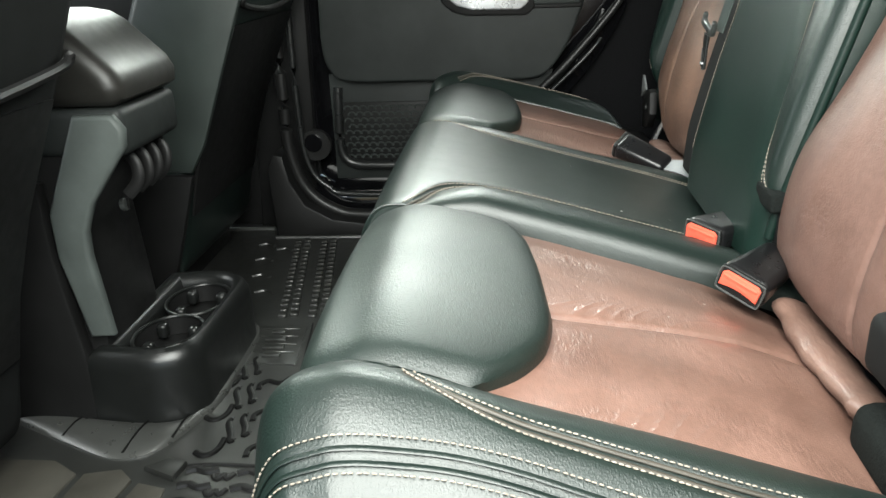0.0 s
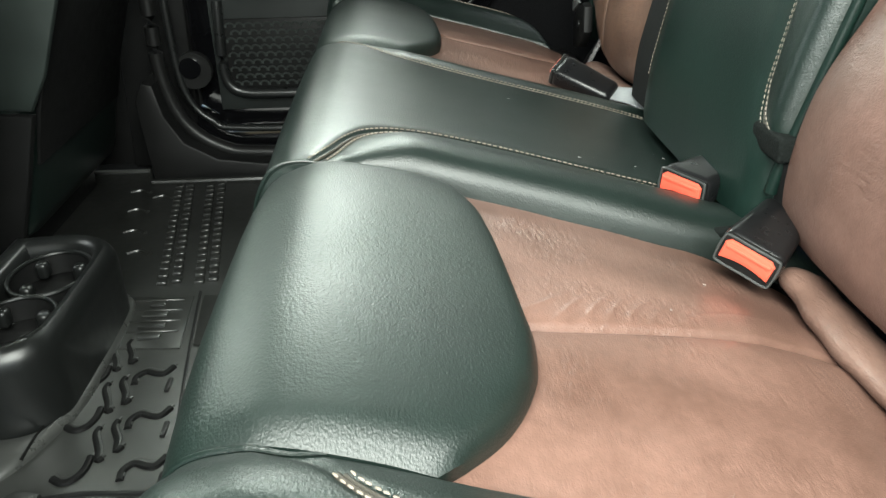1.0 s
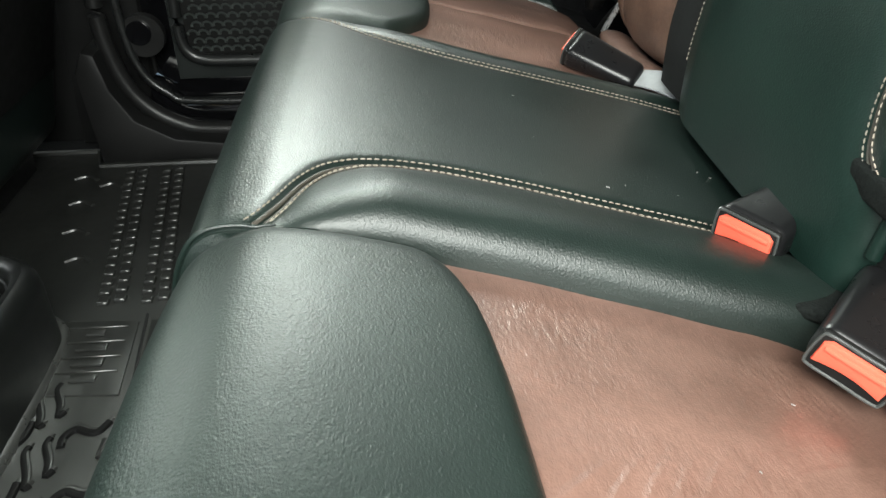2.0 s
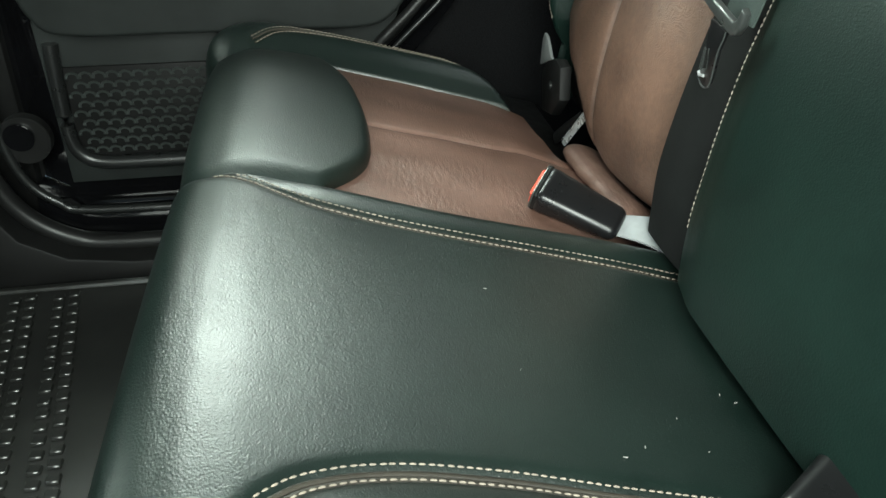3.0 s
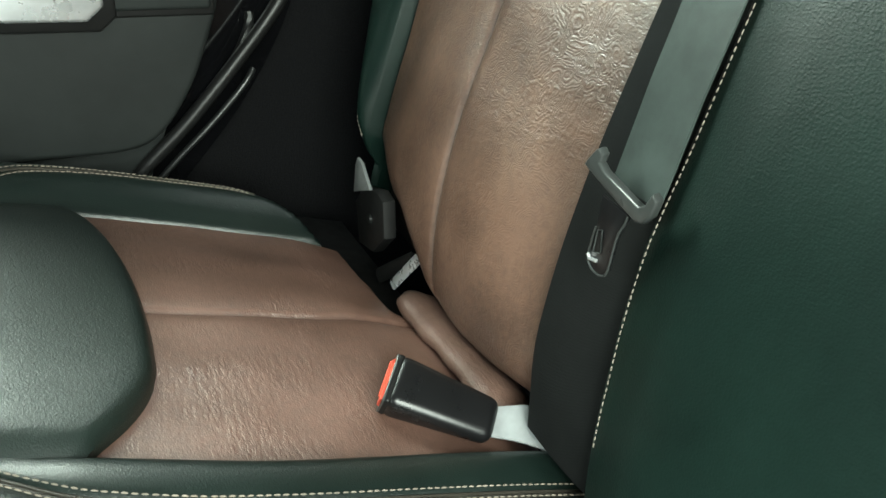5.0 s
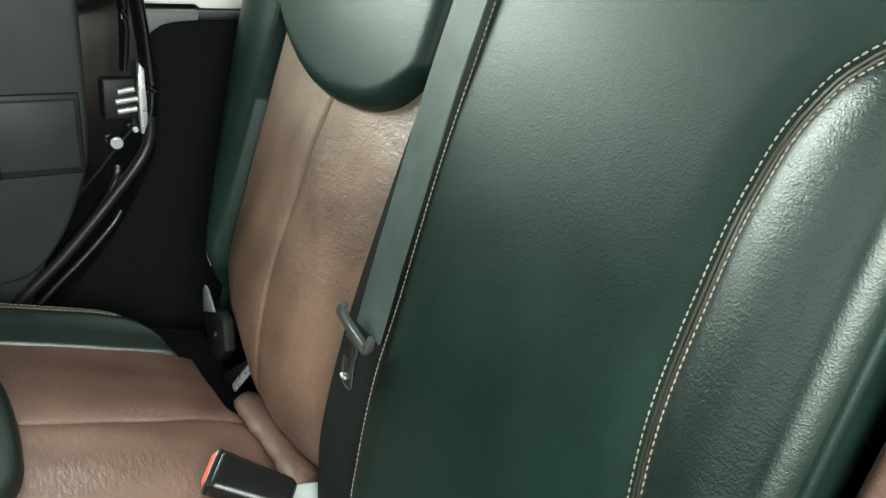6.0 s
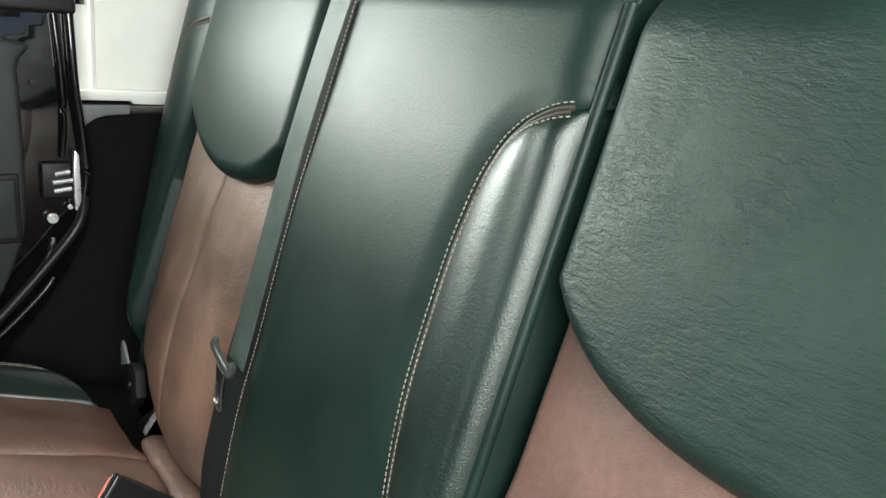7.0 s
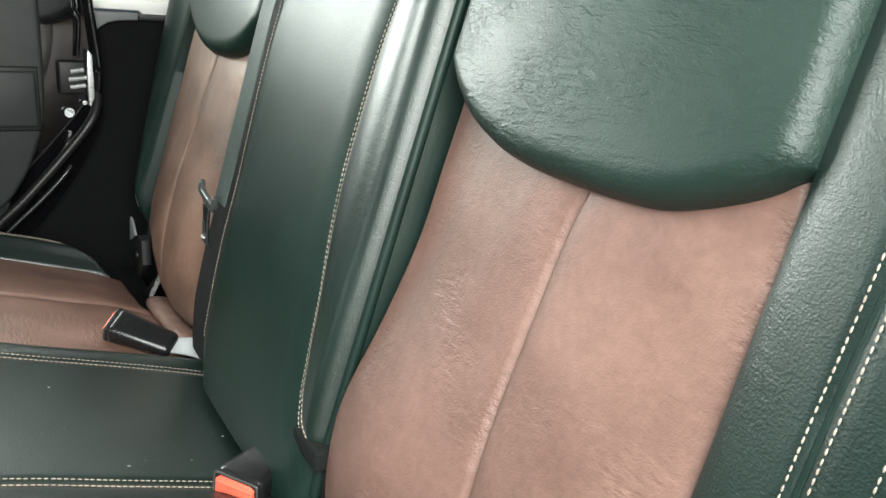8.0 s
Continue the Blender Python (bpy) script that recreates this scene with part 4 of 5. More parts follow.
# ---- door opening: weatherstrip, scuff trim ----
seal = thing("weatherstrip", (0.0, 1.60, 0.06), "black rubber seal along the far door opening", "weatherstrip", kind="structure")
part("seal_bead", tube(smooth_path([(-0.408, 1.56, 0.60), (-0.408, 1.56, 0.36), (-0.405, 1.56, 0.24), (-0.375, 1.56, 0.15), (-0.31, 1.56, 0.098), (-0.22, 1.56, 0.084), (0.10, 1.56, 0.084)], 8), 0.014, 12), RUBBER, seal)
part("seal_lip", tube(smooth_path([(-0.385, 1.59, 0.60), (-0.385, 1.59, 0.32), (-0.372, 1.59, 0.20), (-0.33, 1.59, 0.145), (-0.26, 1.59, 0.126), (0.10, 1.59, 0.124)], 8), 0.007, 10), SATIN, seal)
part("rear_bead", tube(smooth_path([(0.10, 1.625, 0.28), (0.165, 1.625, 0.352), (0.22, 1.625, 0.405), (0.289, 1.628, 0.481), (0.335, 1.63, 0.538), (0.352, 1.64, 0.57), (0.356, 1.655, 0.60)], 8), 0.0085, 12), RUBBER, seal)
part("rear_bead_inner", tube(smooth_path([(0.125, 1.612, 0.28), (0.19, 1.612, 0.352), (0.245, 1.612, 0.405), (0.285, 1.614, 0.447), (0.30, 1.62, 0.466)], 8), 0.004, 10), SATIN, seal)
part("sill", slab([(-0.44, 0.03), (0.12, 0.03), (0.12, 0.075), (-0.22, 0.078), (-0.31, 0.09), (-0.37, 0.125), (-0.40, 0.18), (-0.412, 0.24), (-0.432, 0.245), (-0.45, 0.21)], "y", 1.51, 1.60, 0.006), BLACK, seal, "dark grey plastic scuff trim")
part("sill_step", slab([(-0.38, 0.05), (0.12, 0.05), (0.12, 0.12), (-0.30, 0.12), (-0.36, 0.16)], "y", 1.60, 1.66, 0.006), PAINT, seal, "glossy black painted sill")
striker = part("striker_cup", disc((-0.352, 1.60, 0.245), (0, -1, 0), 0.036, 0.02, 28), RUBBER, seal)
part("striker_core", disc((-0.356, 1.588, 0.252), (0, -1, 0), 0.021, 0.008, 24), PAINT, striker)


# ---- belts and buckles ----
def buckle(front, axis, width_dir, label, length=0.088, w=0.046, h=0.028, strap_to=None, strap_mat=None):
    ax = Vector(axis).normalized()
    wd = Vector(width_dir)
    wd = (wd - ax * wd.dot(ax)).normalized()
    up = ax.cross(wd).normalized()
    if up.z < 0:
        wd, up = -wd, -up
    m = Matrix((ax, wd, up)).transposed().to_4x4()
    m.translation = front
    e = thing("seat_belt_buckle", front, label, "seat belt buckle", "seat belt buckles on the bench")
    def taper(bm):
        for v in bm.verts:
            if v.co.x > length * 0.5:
                v.co.y *= 0.80
                v.co.z *= 0.62
    part("housing", rounded_box(length / 2, 0, 0, length, w, h, 0.009, 5, m, taper), HOUSING, e, "satin black plastic housing")
    part("bezel", rounded_box(0.0015, 0, 0.0, 0.006, w - 0.004, h - 0.004, 0.0025, 3, m), BLACK, e)
    hw, hh = w / 2 - 0.0028, h / 2 - 0.0026
    loop = smooth_path([(-0.0016, y, z) for y, z in ((-hw + 0.004, hh), (0, hh), (hw - 0.004, hh), (hw, hh - 0.004), (hw, -hh + 0.004), (hw - 0.004, -hh), (0, -hh), (-hw + 0.004, -hh), (-hw, -hh + 0.004), (-hw, hh - 0.004))], 4, True)
    rim = tube(loop + loop[:1], 0.0011, 6, 1.0, (1, 0.01, 0))
    rim.transform(m)
    part("rim", rim, TONGUE, e, "thin shiny rim")
    bw = w / 2 - 0.0055
    low = [(y, -h * 0.24 + h * 0.11 * math.cos(y / bw * 1.5)) for y in np.linspace(bw, -bw, 11)]
    top_edge = [(-bw, hh - 0.006), (-bw + 0.004, hh - 0.0025), (bw - 0.004, hh - 0.0025), (bw, hh - 0.006)]
    button = slab(top_edge + low, "x", -0.0045, 0.004, 0.0014, 2)
    button.transform(m)
    part("button", button, ORANGE, e, "orange-red release button")
    ridge = rounded_box(-0.0046, 0, hh - 0.0075, 0.003, 2 * bw - 0.004, 0.0035, 0.0013, 2, m)
    part("button_ridge", ridge, ORANGE, e)
    if strap_to is not None:
        a = m @ Vector((length - 0.004, 0, 0))
        pts = [a + (Vector(strap_to) - a) * t + Vector((0, 0, 0.006 * math.sin(math.pi * t))) for t in np.linspace(0, 1, 8)]
        verts, faces = [], []
        for i, p in enumerate(pts):
            half = 0.013 + 0.010 * i / 7
            for sy in (-1, 1):
                for sz in (0.0012, -0.0012):
                    verts.append(tuple(p + wd * half * sy + up * sz))
        for i in range(7):
            o = i * 4
            for u, v in ((0, 2), (2, 3), (3, 1), (1, 0)):
                faces.append([o + u, o + v, o + 4 + v, o + 4 + u])
        faces += [[0, 1, 3, 2], [28, 30, 31, 29]]
        link_mesh("strap", verts, faces, strap_mat or WEB_PALE, e, "pale grey webbing strap")
    return e


buckle((0.322, 0.718, 0.334), (0.80, 0.60, 0.02), (0.60, -0.80, -0.08), "black buckle with orange-red button on the middle seat", length=0.098, w=0.054, h=0.033, strap_to=(0.43, 0.80, 0.33), strap_mat=BLACK)
buckle((0.326, 0.572, 0.333), (0.66, 0.74, 0.06), (0.72, -0.62, -0.30), "black buckle with orange-red button beside the brown insert", length=0.096, w=0.053, h=0.032, strap_to=(0.43, 0.68, 0.33), strap_mat=BLACK)
buckle((0.285, 1.153, 0.341), (0.80, -0.52, -0.30), (0.72, 0.60, 0.33), "black buckle lying on the brown insert with pale strap", 0.090, 0.048, 0.030, strap_to=(0.425, 1.078, 0.296))

belt = thing("seat_belt", (0.40, 1.05, 0.47), "grey webbing seat belt hanging down the seat back with its tongue", "seat belt")
z = np.linspace(0.532, 0.985, 40)
yc = np.interp(z, [0.515, 0.60, 0.75, 0.985], [1.051, 1.053, 1.048, 1.030])
rows_, _ = back_at(z, yc, 0.004 + 0.004 * np.sin(z * 9))
verts, faces = [], []
for i, p in enumerate(rows_):
    for sy, sx in ((-0.0245, 0.0), (0.0245, 0.002), (0.0245, 0.0034), (-0.0245, 0.0014)):
        verts.append((p[0] + sx - 0.002, p[1] + sy, p[2]))
for i in range(39):
    o = i * 4
    for k in range(4):
        faces.append([o + k, o + (k + 1) % 4, o + 4 + (k + 1) % 4, o + 4 + k])
faces += [[0, 1, 2, 3], [156, 157, 158, 159]]
link_mesh("webbing", verts, faces, WEB, belt, "grey-green woven webbing")
TONGUE_OUT = [(1.0835, 0.543), (1.080, 0.549), (1.074, 0.5565), (1.070, 0.5595), (1.066, 0.556), (1.068, 0.550), (1.062, 0.5465), (1.026, 0.538), (1.021, 0.541), (1.016, 0.5505), (1.011, 0.547), (1.014, 0.536), (1.020, 0.5285), (1.027, 0.527), (1.055, 0.5345)]
tongue = part("tongue_bar", slab(TONGUE_OUT, "x", 0.3865, 0.3935, 0.0020, 3), TONGUE, belt, "grey plastic belt tongue with upturned ends")
PLATE_OUT = [(1.060, 0.531), (1.0605, 0.508), (1.0635, 0.486), (1.061, 0.480), (1.055, 0.477), (1.047, 0.478), (1.042, 0.484), (1.039, 0.510), (1.034, 0.522), (1.033, 0.528)]
part("latch_plate", slab(PLATE_OUT, "x", 0.3870, 0.3900, 0.001), HOUSING, tongue, "dark covered latch plate")
part("plate_rim", tube(smooth_path([(0.3868, y, z) for y, z in PLATE_OUT[1:]], 4), 0.0007, 6), TONGUE, tongue, "thin bright rim")
part("steel_tip", tube([(0.3862, 1.0630, 0.4870), (0.3860, 1.0605, 0.4845), (0.3862, 1.0535, 0.4860)], 0.0014, 8), SILVER, tongue, "worn bright steel tip")
SLOT = [(1.0585, 0.490), (1.0575, 0.507), (1.053, 0.509), (1.0515, 0.493)]
part("latch_slot", slab(SLOT, "x", 0.3864, 0.3872, 0.0003, 1), BLACK, tongue)
part("slot_rim", tube([(0.3864, y, z) for y, z in SLOT + SLOT[:1]], 0.0006, 6), TONGUE, tongue)

anchor = thing("belt_anchor", (0.39, 1.44, 0.30), "grey plastic belt guide with steel strap by the far seat", "belt anchor")
part("guide", slab([(1.462, 0.352), (1.440, 0.378), (1.400, 0.390), (1.380, 0.386), (1.374, 0.345), (1.405, 0.313), (1.448, 0.304)], "x", 0.370, 0.386, 0.004), BLACK, anchor)
part("guide_tip", slab([(1.408, 0.388), (1.456, 0.366), (1.452, 0.400), (1.446, 0.411), (1.434, 0.409)], "x", 0.3665, 0.3705, 0.001), CAP_GREY, anchor)
part("guide_rivet", disc((0.369, 1.412, 0.352), (-1, 0, 0), 0.006, 0.004), SATIN, anchor)
part("strap", tube([(0.384, 1.418, 0.274), (0.386, 1.385, 0.300), (0.392, 1.345, 0.332)], 0.009, 8, 0.35, (1, 0, 0)), BLACK, anchor, "black covered strap")
part("strap_end", tube([(0.380, 1.369, 0.290), (0.384, 1.352, 0.312), (0.390, 1.331, 0.340)], 0.0065, 8, 0.35, (1, 0, 0)), SILVER, anchor, "bright steel strap end")

# ---- floor mat ----
mat = thing("floor_mat", (-0.35, 0.9, 0.03), "grey rubber floor mat with raised tyre-tread pattern", "floor mat")
part("mat_base", slab([(-0.70, 0.22), (-0.04, 0.22), (-0.04, 1.50), (-0.44, 1.50), (-0.46, 1.56), (-0.70, 1.56)], "z", 0.031, 0.050, 0.004), MAT_RUBBER, mat)
part("mat_rim", tube([(-0.70, 1.555, 0.052), (-0.46, 1.555, 0.052), (-0.44, 1.495, 0.052), (-0.04, 1.495, 0.052)], 0.006, 8), MAT_RUBBER, mat)

# ---- centre console ----
console = thing("centre_console", (-0.45, 0.9, 0.04), "dark plastic centre console with padded lid and cup holder", "console")
STRIP = [(-0.439, 0.486), (-0.388, 0.486), (-0.376, 0.468), (-0.379, 0.445), (-0.405, 0.410), (-0.434, 0.373), (-0.450, 0.335), (-0.452, 0.30), (-0.442, 0.185), (-0.475, 0.183), (-0.497, 0.30), (-0.496, 0.36)]
part("console_body", slab([(-1.2, 0.04), (-0.47, 0.04), (-0.46, 0.18), (-0.47, 0.33), (-0.40, 0.43), (-0.39, 0.485), (-1.2, 0.485)], "y", 0.762, 0.925, 0.006), BLACK, console)
part("corner_trim", slab(STRIP, "y", 0.745, 0.7625, 0.006, 3), GREY_TRIM, console, "grey plastic corner trim")
lid = part("lid", slab([(-1.02, 0.494), (-0.390, 0.494), (-0.374, 0.503), (-0.372, 0.522), (-0.382, 0.540), (-0.432, 0.588), (-0.452, 0.600), (-0.48, 0.605), (-1.02, 0.612)], "y", 0.747, 0.937, 0.022, 5), LID, console, "padded satin black armrest lid")
part("lid_base", rounded_box(-0.69, 0.842, 0.462, 0.62, 0.172, 0.062, 0.012, 3), DOOR_GREY, console)
for k in range(4):
    y = 0.80 + 0.030 * k
    vent = part("vent_blade", tube(smooth_path([(-0.405, y, 0.428), (-0.392, y - 0.003, 0.412), (-0.392, y - 0.006, 0.390), (-0.408, y - 0.008, 0.372)], 4), 0.0085, 10, 0.5, (0, 1, 0)), BLACK, console, "curved black vent blade")
part("console_screw", disc((-0.456, 0.868, 0.335), (1, 0, 0.3), 0.0095, 0.008), TONGUE, console)
part("screw_slot", rounded_box(-0.450, 0.868, 0.337, 0.004, 0.003, 0.016, 0.0005), BLACK, console)

tray_outline = smooth_path([(-0.49, 0.742, 0), (-0.42, 0.733, 0), (-0.375, 0.738, 0), (-0.341, 0.765, 0), (-0.333, 0.82, 0), (-0.333, 0.96, 0), (-0.341, 1.012, 0), (-0.375, 1.04, 0), (-0.42, 1.046, 0), (-0.49, 1.038, 0)], 5)
part("cup_holder_body", slab([(p.x + (-0.40 - p.x) * 0.03, p.y + (0.89 - p.y) * 0.03) for p in tray_outline], "z", 0.045, 0.118, 0.004, 2), BLACK, console, "satin black cup holder block")
bm = bmesh.new()
rings = []
for inset, z in ((0.0, 0.046), (0.0, 0.134), (0.002, 0.147), (0.008, 0.158), (0.016, 0.1635), (0.025, 0.162), (0.031, 0.156), (0.034, 0.146), (0.036, 0.116)):
    rings.append([bm.verts.new((p.x + (-0.40 - p.x) * inset / 0.085, p.y + (0.89 - p.y) * inset / 0.15, z)) for p in tray_outline])
for a, b in zip(rings, rings[1:]):
    for k in range(len(a)):
        bm.faces.new((a[k], a[(k + 1) % len(a)], b[(k + 1) % len(a)], b[k]))
part("cup_holder_rim", bm, RIM, console, "rounded satin rim")
part("console_side", slab([(-0.9, 0.04), (-0.488, 0.04), (-0.484, 0.16), (-0.50, 0.30), (-0.50, 0.40), (-0.9, 0.40)], "y", 0.7395, 0.763, 0.004), BLACK, console)
for cy in (0.828, 0.948):
    cup = part("cup_ring", tube([(-0.405 + 0.049 * math.cos(w), cy + 0.060 * math.sin(w), 0.148) for w in np.linspace(0, 2 * math.pi, 33)], 0.0028, 8), RIM, console, "round cup holder ring")
    bm = bmesh.new()
    lo = [bm.verts.new((-0.405 + 0.047 * math.cos(w), cy + 0.057 * math.sin(w), 0.119)) for w in np.linspace(0, 2 * math.pi, 29)[:-1]]
    hi = [bm.verts.new((-0.405 + 0.049 * math.cos(w), cy + 0.060 * math.sin(w), 0.149)) for w in np.linspace(0, 2 * math.pi, 29)[:-1]]
    for k in range(28):
        bm.faces.new((lo[k], lo[(k + 1) % 28], hi[(k + 1) % 28], hi[k]))
    part("cup_wall", bm, BLACK, cup)
    for w in (0.5, 2.3, 4.2):
        part("cup_finger", rounded_box(-0.405 + 0.034 * math.cos(w), cy + 0.040 * math.sin(w), 0.138, 0.016, 0.018, 0.024, 0.006), RIM, cup)



# ---- raised collar of the mat round the console foot ----
COLLAR_IN = smooth_path([(-0.640, 0.772, 0), (-0.560, 0.752, 0), (-0.486, 0.738, 0), (-0.420, 0.731, 0), (-0.372, 0.737, 0), (-0.346, 0.765, 0), (-0.338, 0.830, 0), (-0.338, 0.930, 0), (-0.345, 1.010, 0), (-0.375, 1.045, 0)], 6)
COLLAR_OUT = smooth_path([(-0.628, 0.747, 0), (-0.560, 0.714, 0), (-0.497, 0.684, 0), (-0.425, 0.655, 0), (-0.378, 0.672, 0), (-0.350, 0.722, 0), (-0.329, 0.800, 0), (-0.328, 0.920, 0), (-0.336, 1.022, 0), (-0.370, 1.060, 0)], 6)


def collar(lo, hi):
    bm = bmesh.new()
    rows = []
    for a, b in zip(COLLAR_IN[lo:hi], COLLAR_OUT[lo:hi]):
        rows.append([bm.verts.new((a.x + (b.x - a.x) * f, a.y + (b.y - a.y) * f, z)) for f, z in ((0.0, 0.045), (0.0, 0.058), (0.12, 0.061), (0.35, 0.062), (0.65, 0.060), (0.90, 0.057), (1.0, 0.053), (1.0, 0.045))])
    for a, b in zip(rows, rows[1:]):
        for k in range(7):
            bm.faces.new((a[k], a[k + 1], b[k + 1], b[k]))
    bm.faces.new(rows[0])
    bm.faces.new(rows[-1][::-1])
    bmesh.ops.recalc_face_normals(bm, faces=bm.faces)
    return bm


CUTS = [0, 10, 19, 27, len(COLLAR_IN)]
for lo, hi in zip(CUTS, CUTS[1:]):
    part("mat_collar", collar(lo, min(hi + 1, len(COLLAR_IN))), LIP, mat, "satin raised collar of the mat")
for k in CUTS[1:-1]:
    a, b = COLLAR_IN[k], COLLAR_OUT[k]
    part("collar_seam", tube([(a.x, a.y, 0.0605), tuple((a * 0.65 + b * 0.35) + Vector((0, 0, 0.0618))), tuple((a * 0.1 + b * 0.9) + Vector((0, 0, 0.0570)))], 0.0018, 8), GROOVE, mat)


# ---- front seats ----
def front_seat(y0, y1, label, dx=0.0, shell=None, sag=0.0):
    e = thing("front_seat", (-0.6 + dx, (y0 + y1) / 2, 0.03), label, "car seat", "front seats")
    rear = [(-0.545, 0.10), (-0.503, 0.195), (-0.464, 0.35), (-0.383, 0.53), (-0.341, 0.63), (-0.22, 0.92)]
    front = [(-0.40, 0.93), (-0.53, 0.62), (-0.62, 0.42), (-0.70, 0.30), (-0.72, 0.16)]
    outline = smooth_path([(x + dx, 0, z) for x, z in rear + front], 4, True)
    part("backrest", slab([(p.x, p.z) for p in outline], "y", y0, y1, 0.035, 4), shell or GREEN, e, "black backrest")
    part("seat_base", rounded_box(-0.80 + dx, (y0 + y1) / 2, 0.21, 0.52, (y1 - y0) - 0.02, 0.17, 0.03, 4), GREEN, e, "black leather seat base")
    part("seat_rail", rounded_box(-0.84 + dx, (y0 + y1) / 2, 0.07, 0.56, (y1 - y0) - 0.10, 0.10, 0.01, 2), BLACK, e)
    side = [(-0.47, 0.31), (-0.44, 0.36), (-0.385, 0.50), (-0.345, 0.60), (-0.26, 0.80), (-0.40, 0.86), (-0.52, 0.60), (-0.60, 0.42), (-0.62, 0.32)]
    part("side_panel", slab([(x + dx, z) for x, z in side], "y", y0 - 0.005, y0 + 0.01, 0.005, 2), SEAT_SIDE, e, "satin grey-green side panel")
    shield = [(-0.72, 0.06), (-0.54, 0.08), (-0.50, 0.20), (-0.468, 0.305), (-0.62, 0.315), (-0.74, 0.28)]
    part("base_shield", slab([(x + dx, z) for x, z in shield], "y", y0 - 0.009, y0 + 0.01, 0.005, 2), BLACK, e, "black plastic hinge shield")
    w = y1 - y0
    pk = [(y0 + 0.02, 0.60 - sag), (y0 + 0.10 * w, 0.585 - sag), (y0 + 0.5 * w, 0.57 - sag), (y0 + 0.9 * w, 0.585 - sag), (y1 - 0.02, 0.60 - sag)]
    def rx(z):
        return np.interp(z, [p[1] for p in rear], [p[0] for p in rear]) + dx
    pts = [(rx(q[2]) + 0.006, q[1], q[2]) for q in smooth_path([(0, a, b) for a, b in pk], 8)]
    part("pocket_piping", tube(pts, 0.006, 8), BLACK, e, "black piping on the map pocket")
    panel = []
    for zz in (0.22, 0.30, 0.40, 0.50, 0.555 - sag):
        panel.append((rx(zz) + 0.004, zz))
    loop = panel + [(x - 0.012, z) for x, z in panel[::-1]]
    part("map_pocket", slab(loop, "y", y0 + 0.03, y1 - 0.03, 0.003), BLACK, e, "black cloth map pocket")
    return e


front_seat(0.20, 0.655, "black driver seat with a cloth back and a map pocket", shell=BLACK_CLOTH, sag=0.026)
front_seat(1.125, 1.555, "black leather passenger seat with a map pocket behind", 0.012)

# ---- tread pattern of the floor mat ----
def rib(points, r=0.0034):
    return tube(smooth_path([(x, y, 0.0505) for x, y in points], 4), r, 8, 0.9)


# ribs and sipes coloured near-black in place of the shade along their edges
for k in range(3):
    dx, dy = 0.0165 * (k - 1), -0.083 * (k - 1)
    for name, line, r in (("tread_rib", [(-0.267, 0.749), (-0.268, 0.763), (-0.259, 0.774), (-0.245, 0.769), (-0.235, 0.769), (-0.227, 0.783)], 0.0044),
                          ("tread_rib", [(-0.338, 0.757), (-0.326, 0.750), (-0.315, 0.755), (-0.309, 0.769), (-0.309, 0.788)], 0.0044),
                          ("tread_sipe", [(-0.315, 0.836), (-0.316, 0.824), (-0.305, 0.799), (-0.300, 0.782), (-0.296, 0.785)], 0.0038),
                          ("tread_sipe", [(-0.298, 0.847), (-0.299, 0.835), (-0.289, 0.814), (-0.285, 0.796), (-0.280, 0.802)], 0.0038)):
        line = [(x + dx, y + dy) for x, y in line if x + dx > -0.342]
        part(name, rib(line, r), GROOVE, mat)
        part("tread_face", rib([(x + 0.001, y + 0.0055) for x, y in line], r * 0.7), MAT_RUBBER, mat)
    part("edge_lug", rounded_box(-0.224 + dx, 0.744 + dy, 0.0515, 0.006, 0.026, 0.005, 0.0015, 2), RUBBER, mat)
# black rubber here too stands in for shade beside the grey ribs
for k in range(11):
    y = 0.637 - 0.031 * k
    part("tread_rib", rib([(-0.318, y - 0.002), (-0.304, y + 0.003), (-0.290, y - 0.003), (-0.276, y + 0.002)], 0.0055), RUBBER, mat)
    part("tread_rib", rib([(-0.250, y - 0.006), (-0.236, y), (-0.222, y - 0.005), (-0.207, y - 0.002)], 0.0055), RUBBER, mat)
    part("tread_sipe", rib([(-0.279, y - 0.010), (-0.272, y - 0.018), (-0.266, y - 0.008), (-0.260, y - 0.016), (-0.254, y - 0.006)], 0.004), RUBBER, mat)
part("band_edge", rib([(-0.322, 0.646), (-0.28, 0.650), (-0.24, 0.648), (-0.206, 0.645)], 0.003), RUBBER, mat)
# raised name plate of the mat, kept as plain bars
plate = part("badge_plate", slab([(-0.346, 1.045), (-0.258, 1.040), (-0.246, 0.906), (-0.326, 0.911)], "z", 0.049, 0.0525, 0.001), MAT_RUBBER, mat)
for k, (dy, w) in enumerate(((0.935, 0.03), (0.962, 0.036), (0.990, 0.036), (1.018, 0.022))):
    part("badge_bar", rounded_box(-0.292 - 0.12 * (dy - 0.93), dy, 0.0545, w, 0.014, 0.004, 0.0015, 2), MAT_RUBBER, plate)
    part("badge_bar", rounded_box(-0.292 - 0.12 * (dy - 0.93), dy + 0.011, 0.0535, 0.07, 0.003, 0.003, 0.001, 1), MAT_RUBBER, plate)
part("side_plate", slab([(-0.243, 1.040), (-0.197, 1.037), (-0.187, 0.903), (-0.230, 0.912)], "z", 0.049, 0.0535, 0.0012), MAT_RUBBER, mat)
part("band_edge", rib([(-0.252, 1.055), (-0.233, 0.90), (-0.215, 0.77), (-0.196, 0.64)], 0.002), RUBBER, mat)
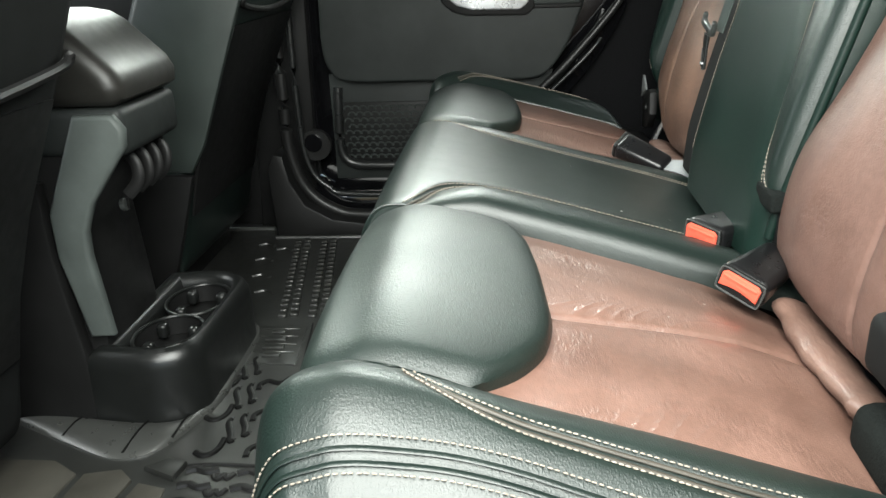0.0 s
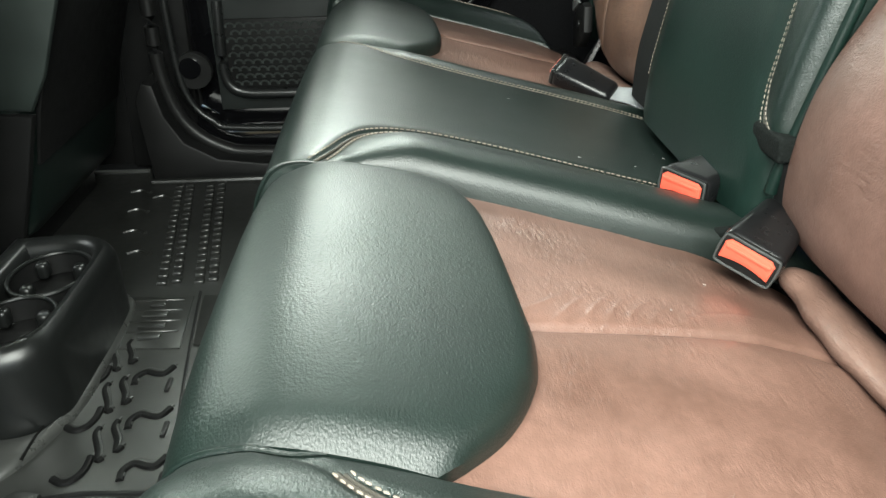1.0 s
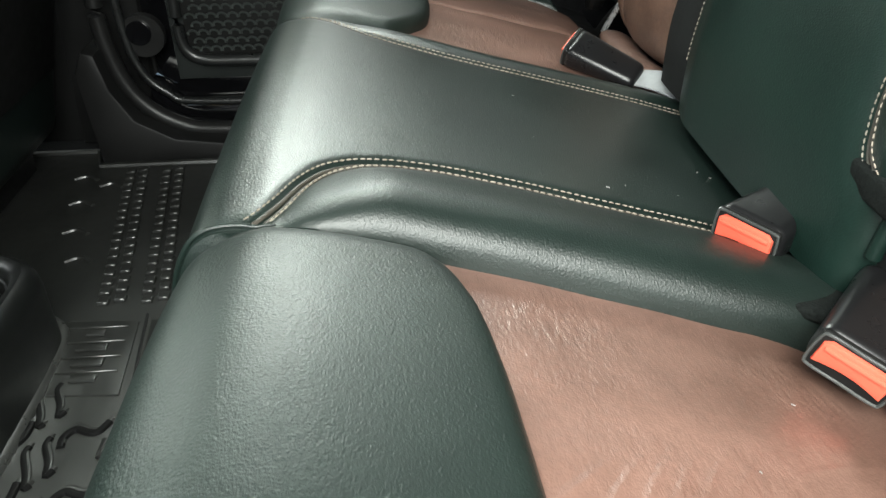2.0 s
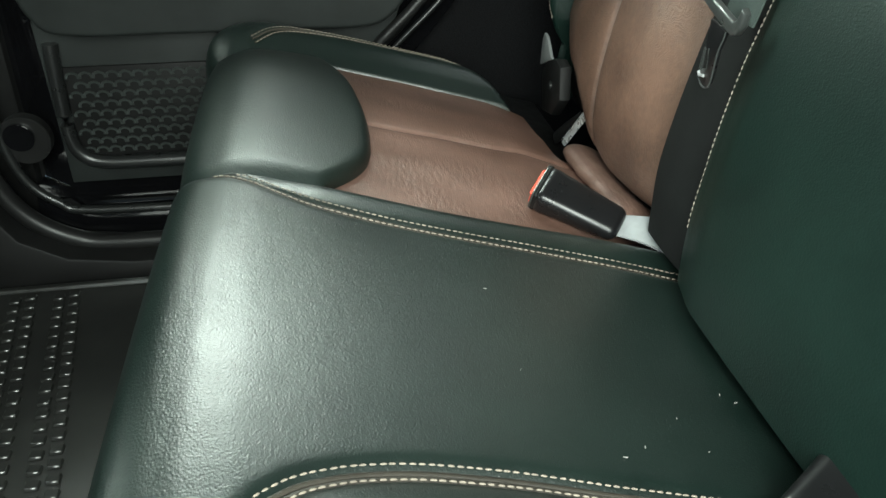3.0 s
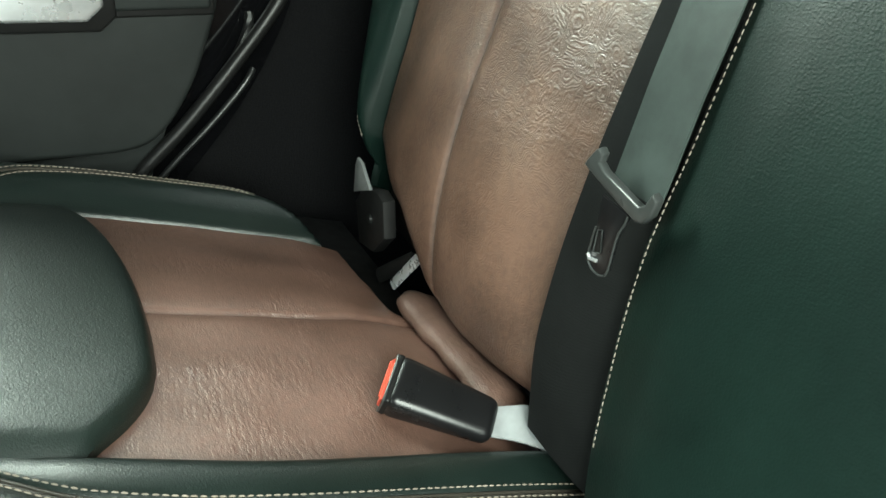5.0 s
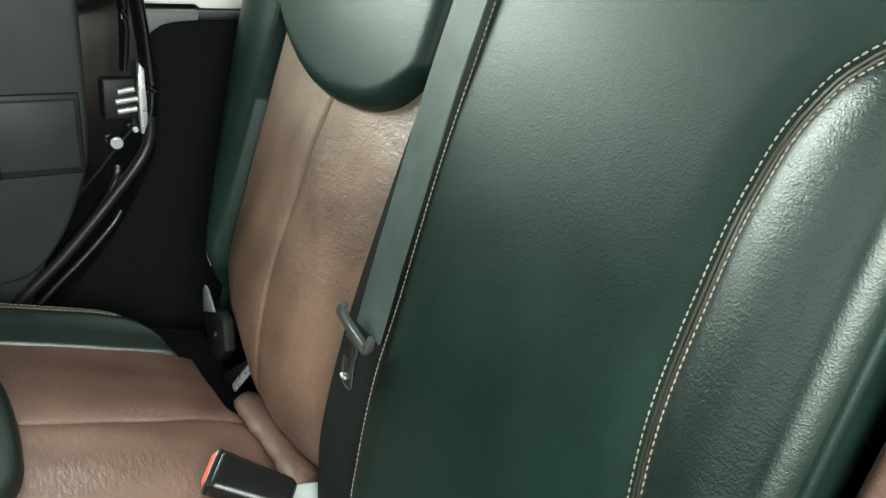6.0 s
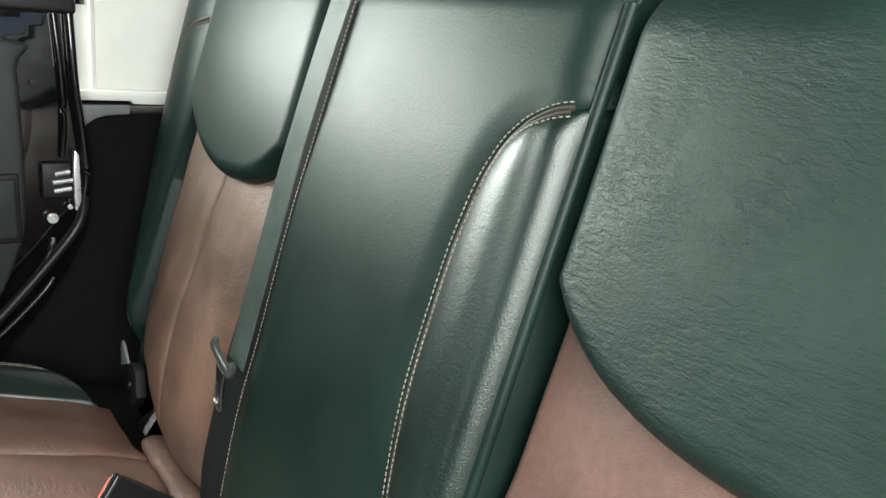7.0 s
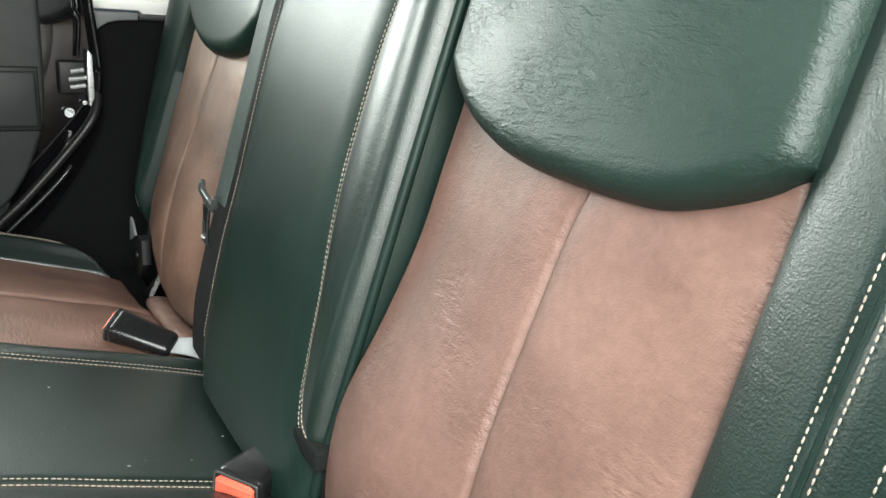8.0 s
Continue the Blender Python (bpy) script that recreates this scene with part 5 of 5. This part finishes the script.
# small block lugs further across
for col, (xa, xb) in enumerate(((-0.303, -0.372), (-0.248, -0.312))):
    for r in range(18):
        y = 1.085 + r * 0.0225
        f = (y - 1.076) / 0.4
        for side in (-0.010, 0.010):
            x = xa + (xb - xa) * f + side
            part("lug", rounded_box(x, y + (0.006 if side > 0 else 0), 0.0525, 0.015, 0.013, 0.006, 0.0015, 1), MAT_RUBBER, mat)
for cx, cy in ((-0.43, 1.36), (-0.40, 1.42), (-0.45, 1.45), (-0.41, 1.27), (-0.38, 1.19)):
    part("tread_sipe", rib([(cx - 0.02, cy), (cx, cy + 0.010), (cx + 0.02, cy - 0.006)], 0.004), MAT_RUBBER, mat)
part("lug", slab([(-0.372, 0.632), (-0.326, 0.612), (-0.320, 0.645), (-0.345, 0.652)], "z", 0.049, 0.060, 0.003, 2), MAT_RUBBER, mat)

DUSTY = plastic("dusty_mat_rubber", (0.034, 0.032, 0.027), 0.45, 200, 0.2, light=1.7)
for outline in ([(-0.60, 0.650), (-0.50, 0.648), (-0.458, 0.622), (-0.464, 0.56), (-0.60, 0.55)], [(-0.447, 0.622), (-0.402, 0.632), (-0.380, 0.612), (-0.388, 0.55), (-0.452, 0.556)], [(-0.368, 0.606), (-0.330, 0.596), (-0.322, 0.55), (-0.376, 0.546)]):
    part("floor_plate", slab(outline, "z", 0.049, 0.0545, 0.0015, 2), DUSTY, mat, "dusty raised plate of the mat")

# ---- small things on the bench ----
lint_verts, lint_faces = [], []
LINT_AT = [(0.192, 0.964), (0.196, 0.866), (0.263, 0.80), (0.30, 0.83), (0.245, 0.79), (0.31, 0.80), (0.35, 0.86), (0.36, 0.853), (0.25, 0.50), (0.30, 0.56)]
for s_, y_ in LINT_AT:
    p_, n_ = cushion_at(np.array([s_]), np.array([y_]), cushion_height(np.array([s_]), np.array([y_])) + 0.0005)
    a_ = random.uniform(0, 3.1)
    l_, w_ = random.uniform(0.0006, 0.0016), 0.00025
    base = len(lint_verts)
    for sx, sz in ((-1, -1), (1, -1), (1, 1), (-1, 1)):
        for up in (0, 0.0005):
            u, v = sx * l_, sz * w_
            lint_verts.append((p_[0, 0] + u * math.cos(a_) - v * math.sin(a_), p_[0, 1] + u * math.sin(a_) + v * math.cos(a_), p_[0, 2] + up - 0.245 * (u * math.cos(a_) - v * math.sin(a_))))
    for f in ((0, 2, 4, 6), (1, 3, 5, 7), (0, 1, 3, 2), (2, 3, 5, 4), (4, 5, 7, 6), (6, 7, 1, 0)):
        lint_faces.append([base + k for k in f])
tagged(link_mesh("lint", lint_verts, lint_faces, LINT, None, "", False), "scattered specks of pale lint on the bench", "lint", "", "stuff")


# ---- felt pieces at the foot of the seat backs ----
felt = thing("felt_flap", (0.37, 0.66, 0.33), "dark felt flap at the foot of the middle seat back", "felt flap")
part("flap_top", rounded_box(0.377, 0.664, 0.398, 0.018, 0.056, 0.022, 0.004, 3), FELT, felt)
part("flap_foot", rounded_box(0.396, 0.653, 0.360, 0.034, 0.066, 0.056, 0.006, 3), BLACK_CLOTH, felt)
turn = Matrix.Translation((0.368, 0.688, 0.316)) @ Matrix.Rotation(0.95, 4, "Z") @ Matrix.Rotation(0.12, 4, "Y")
strip = thing("felt_strip", (0.368, 0.688, 0.312), "dark grey felt strip between the two buckles", "felt strip")
part("strip_band", rounded_box(0, 0, 0, 0.13, 0.044, 0.010, 0.004, 3, turn), FELT, strip)
corner = thing("felt_corner", (0.39, 0.335, 0.30), "black felt lining in the corner behind the brown cushion", "felt lining")
part("lining", rounded_box(0.395, 0.333, 0.300, 0.075, 0.10, 0.05, 0.016, 3), FELT, corner)
part("lining_tab", rounded_box(0.372, 0.343, 0.376, 0.026, 0.075, 0.05, 0.010, 3), BLACK_CLOTH, corner)
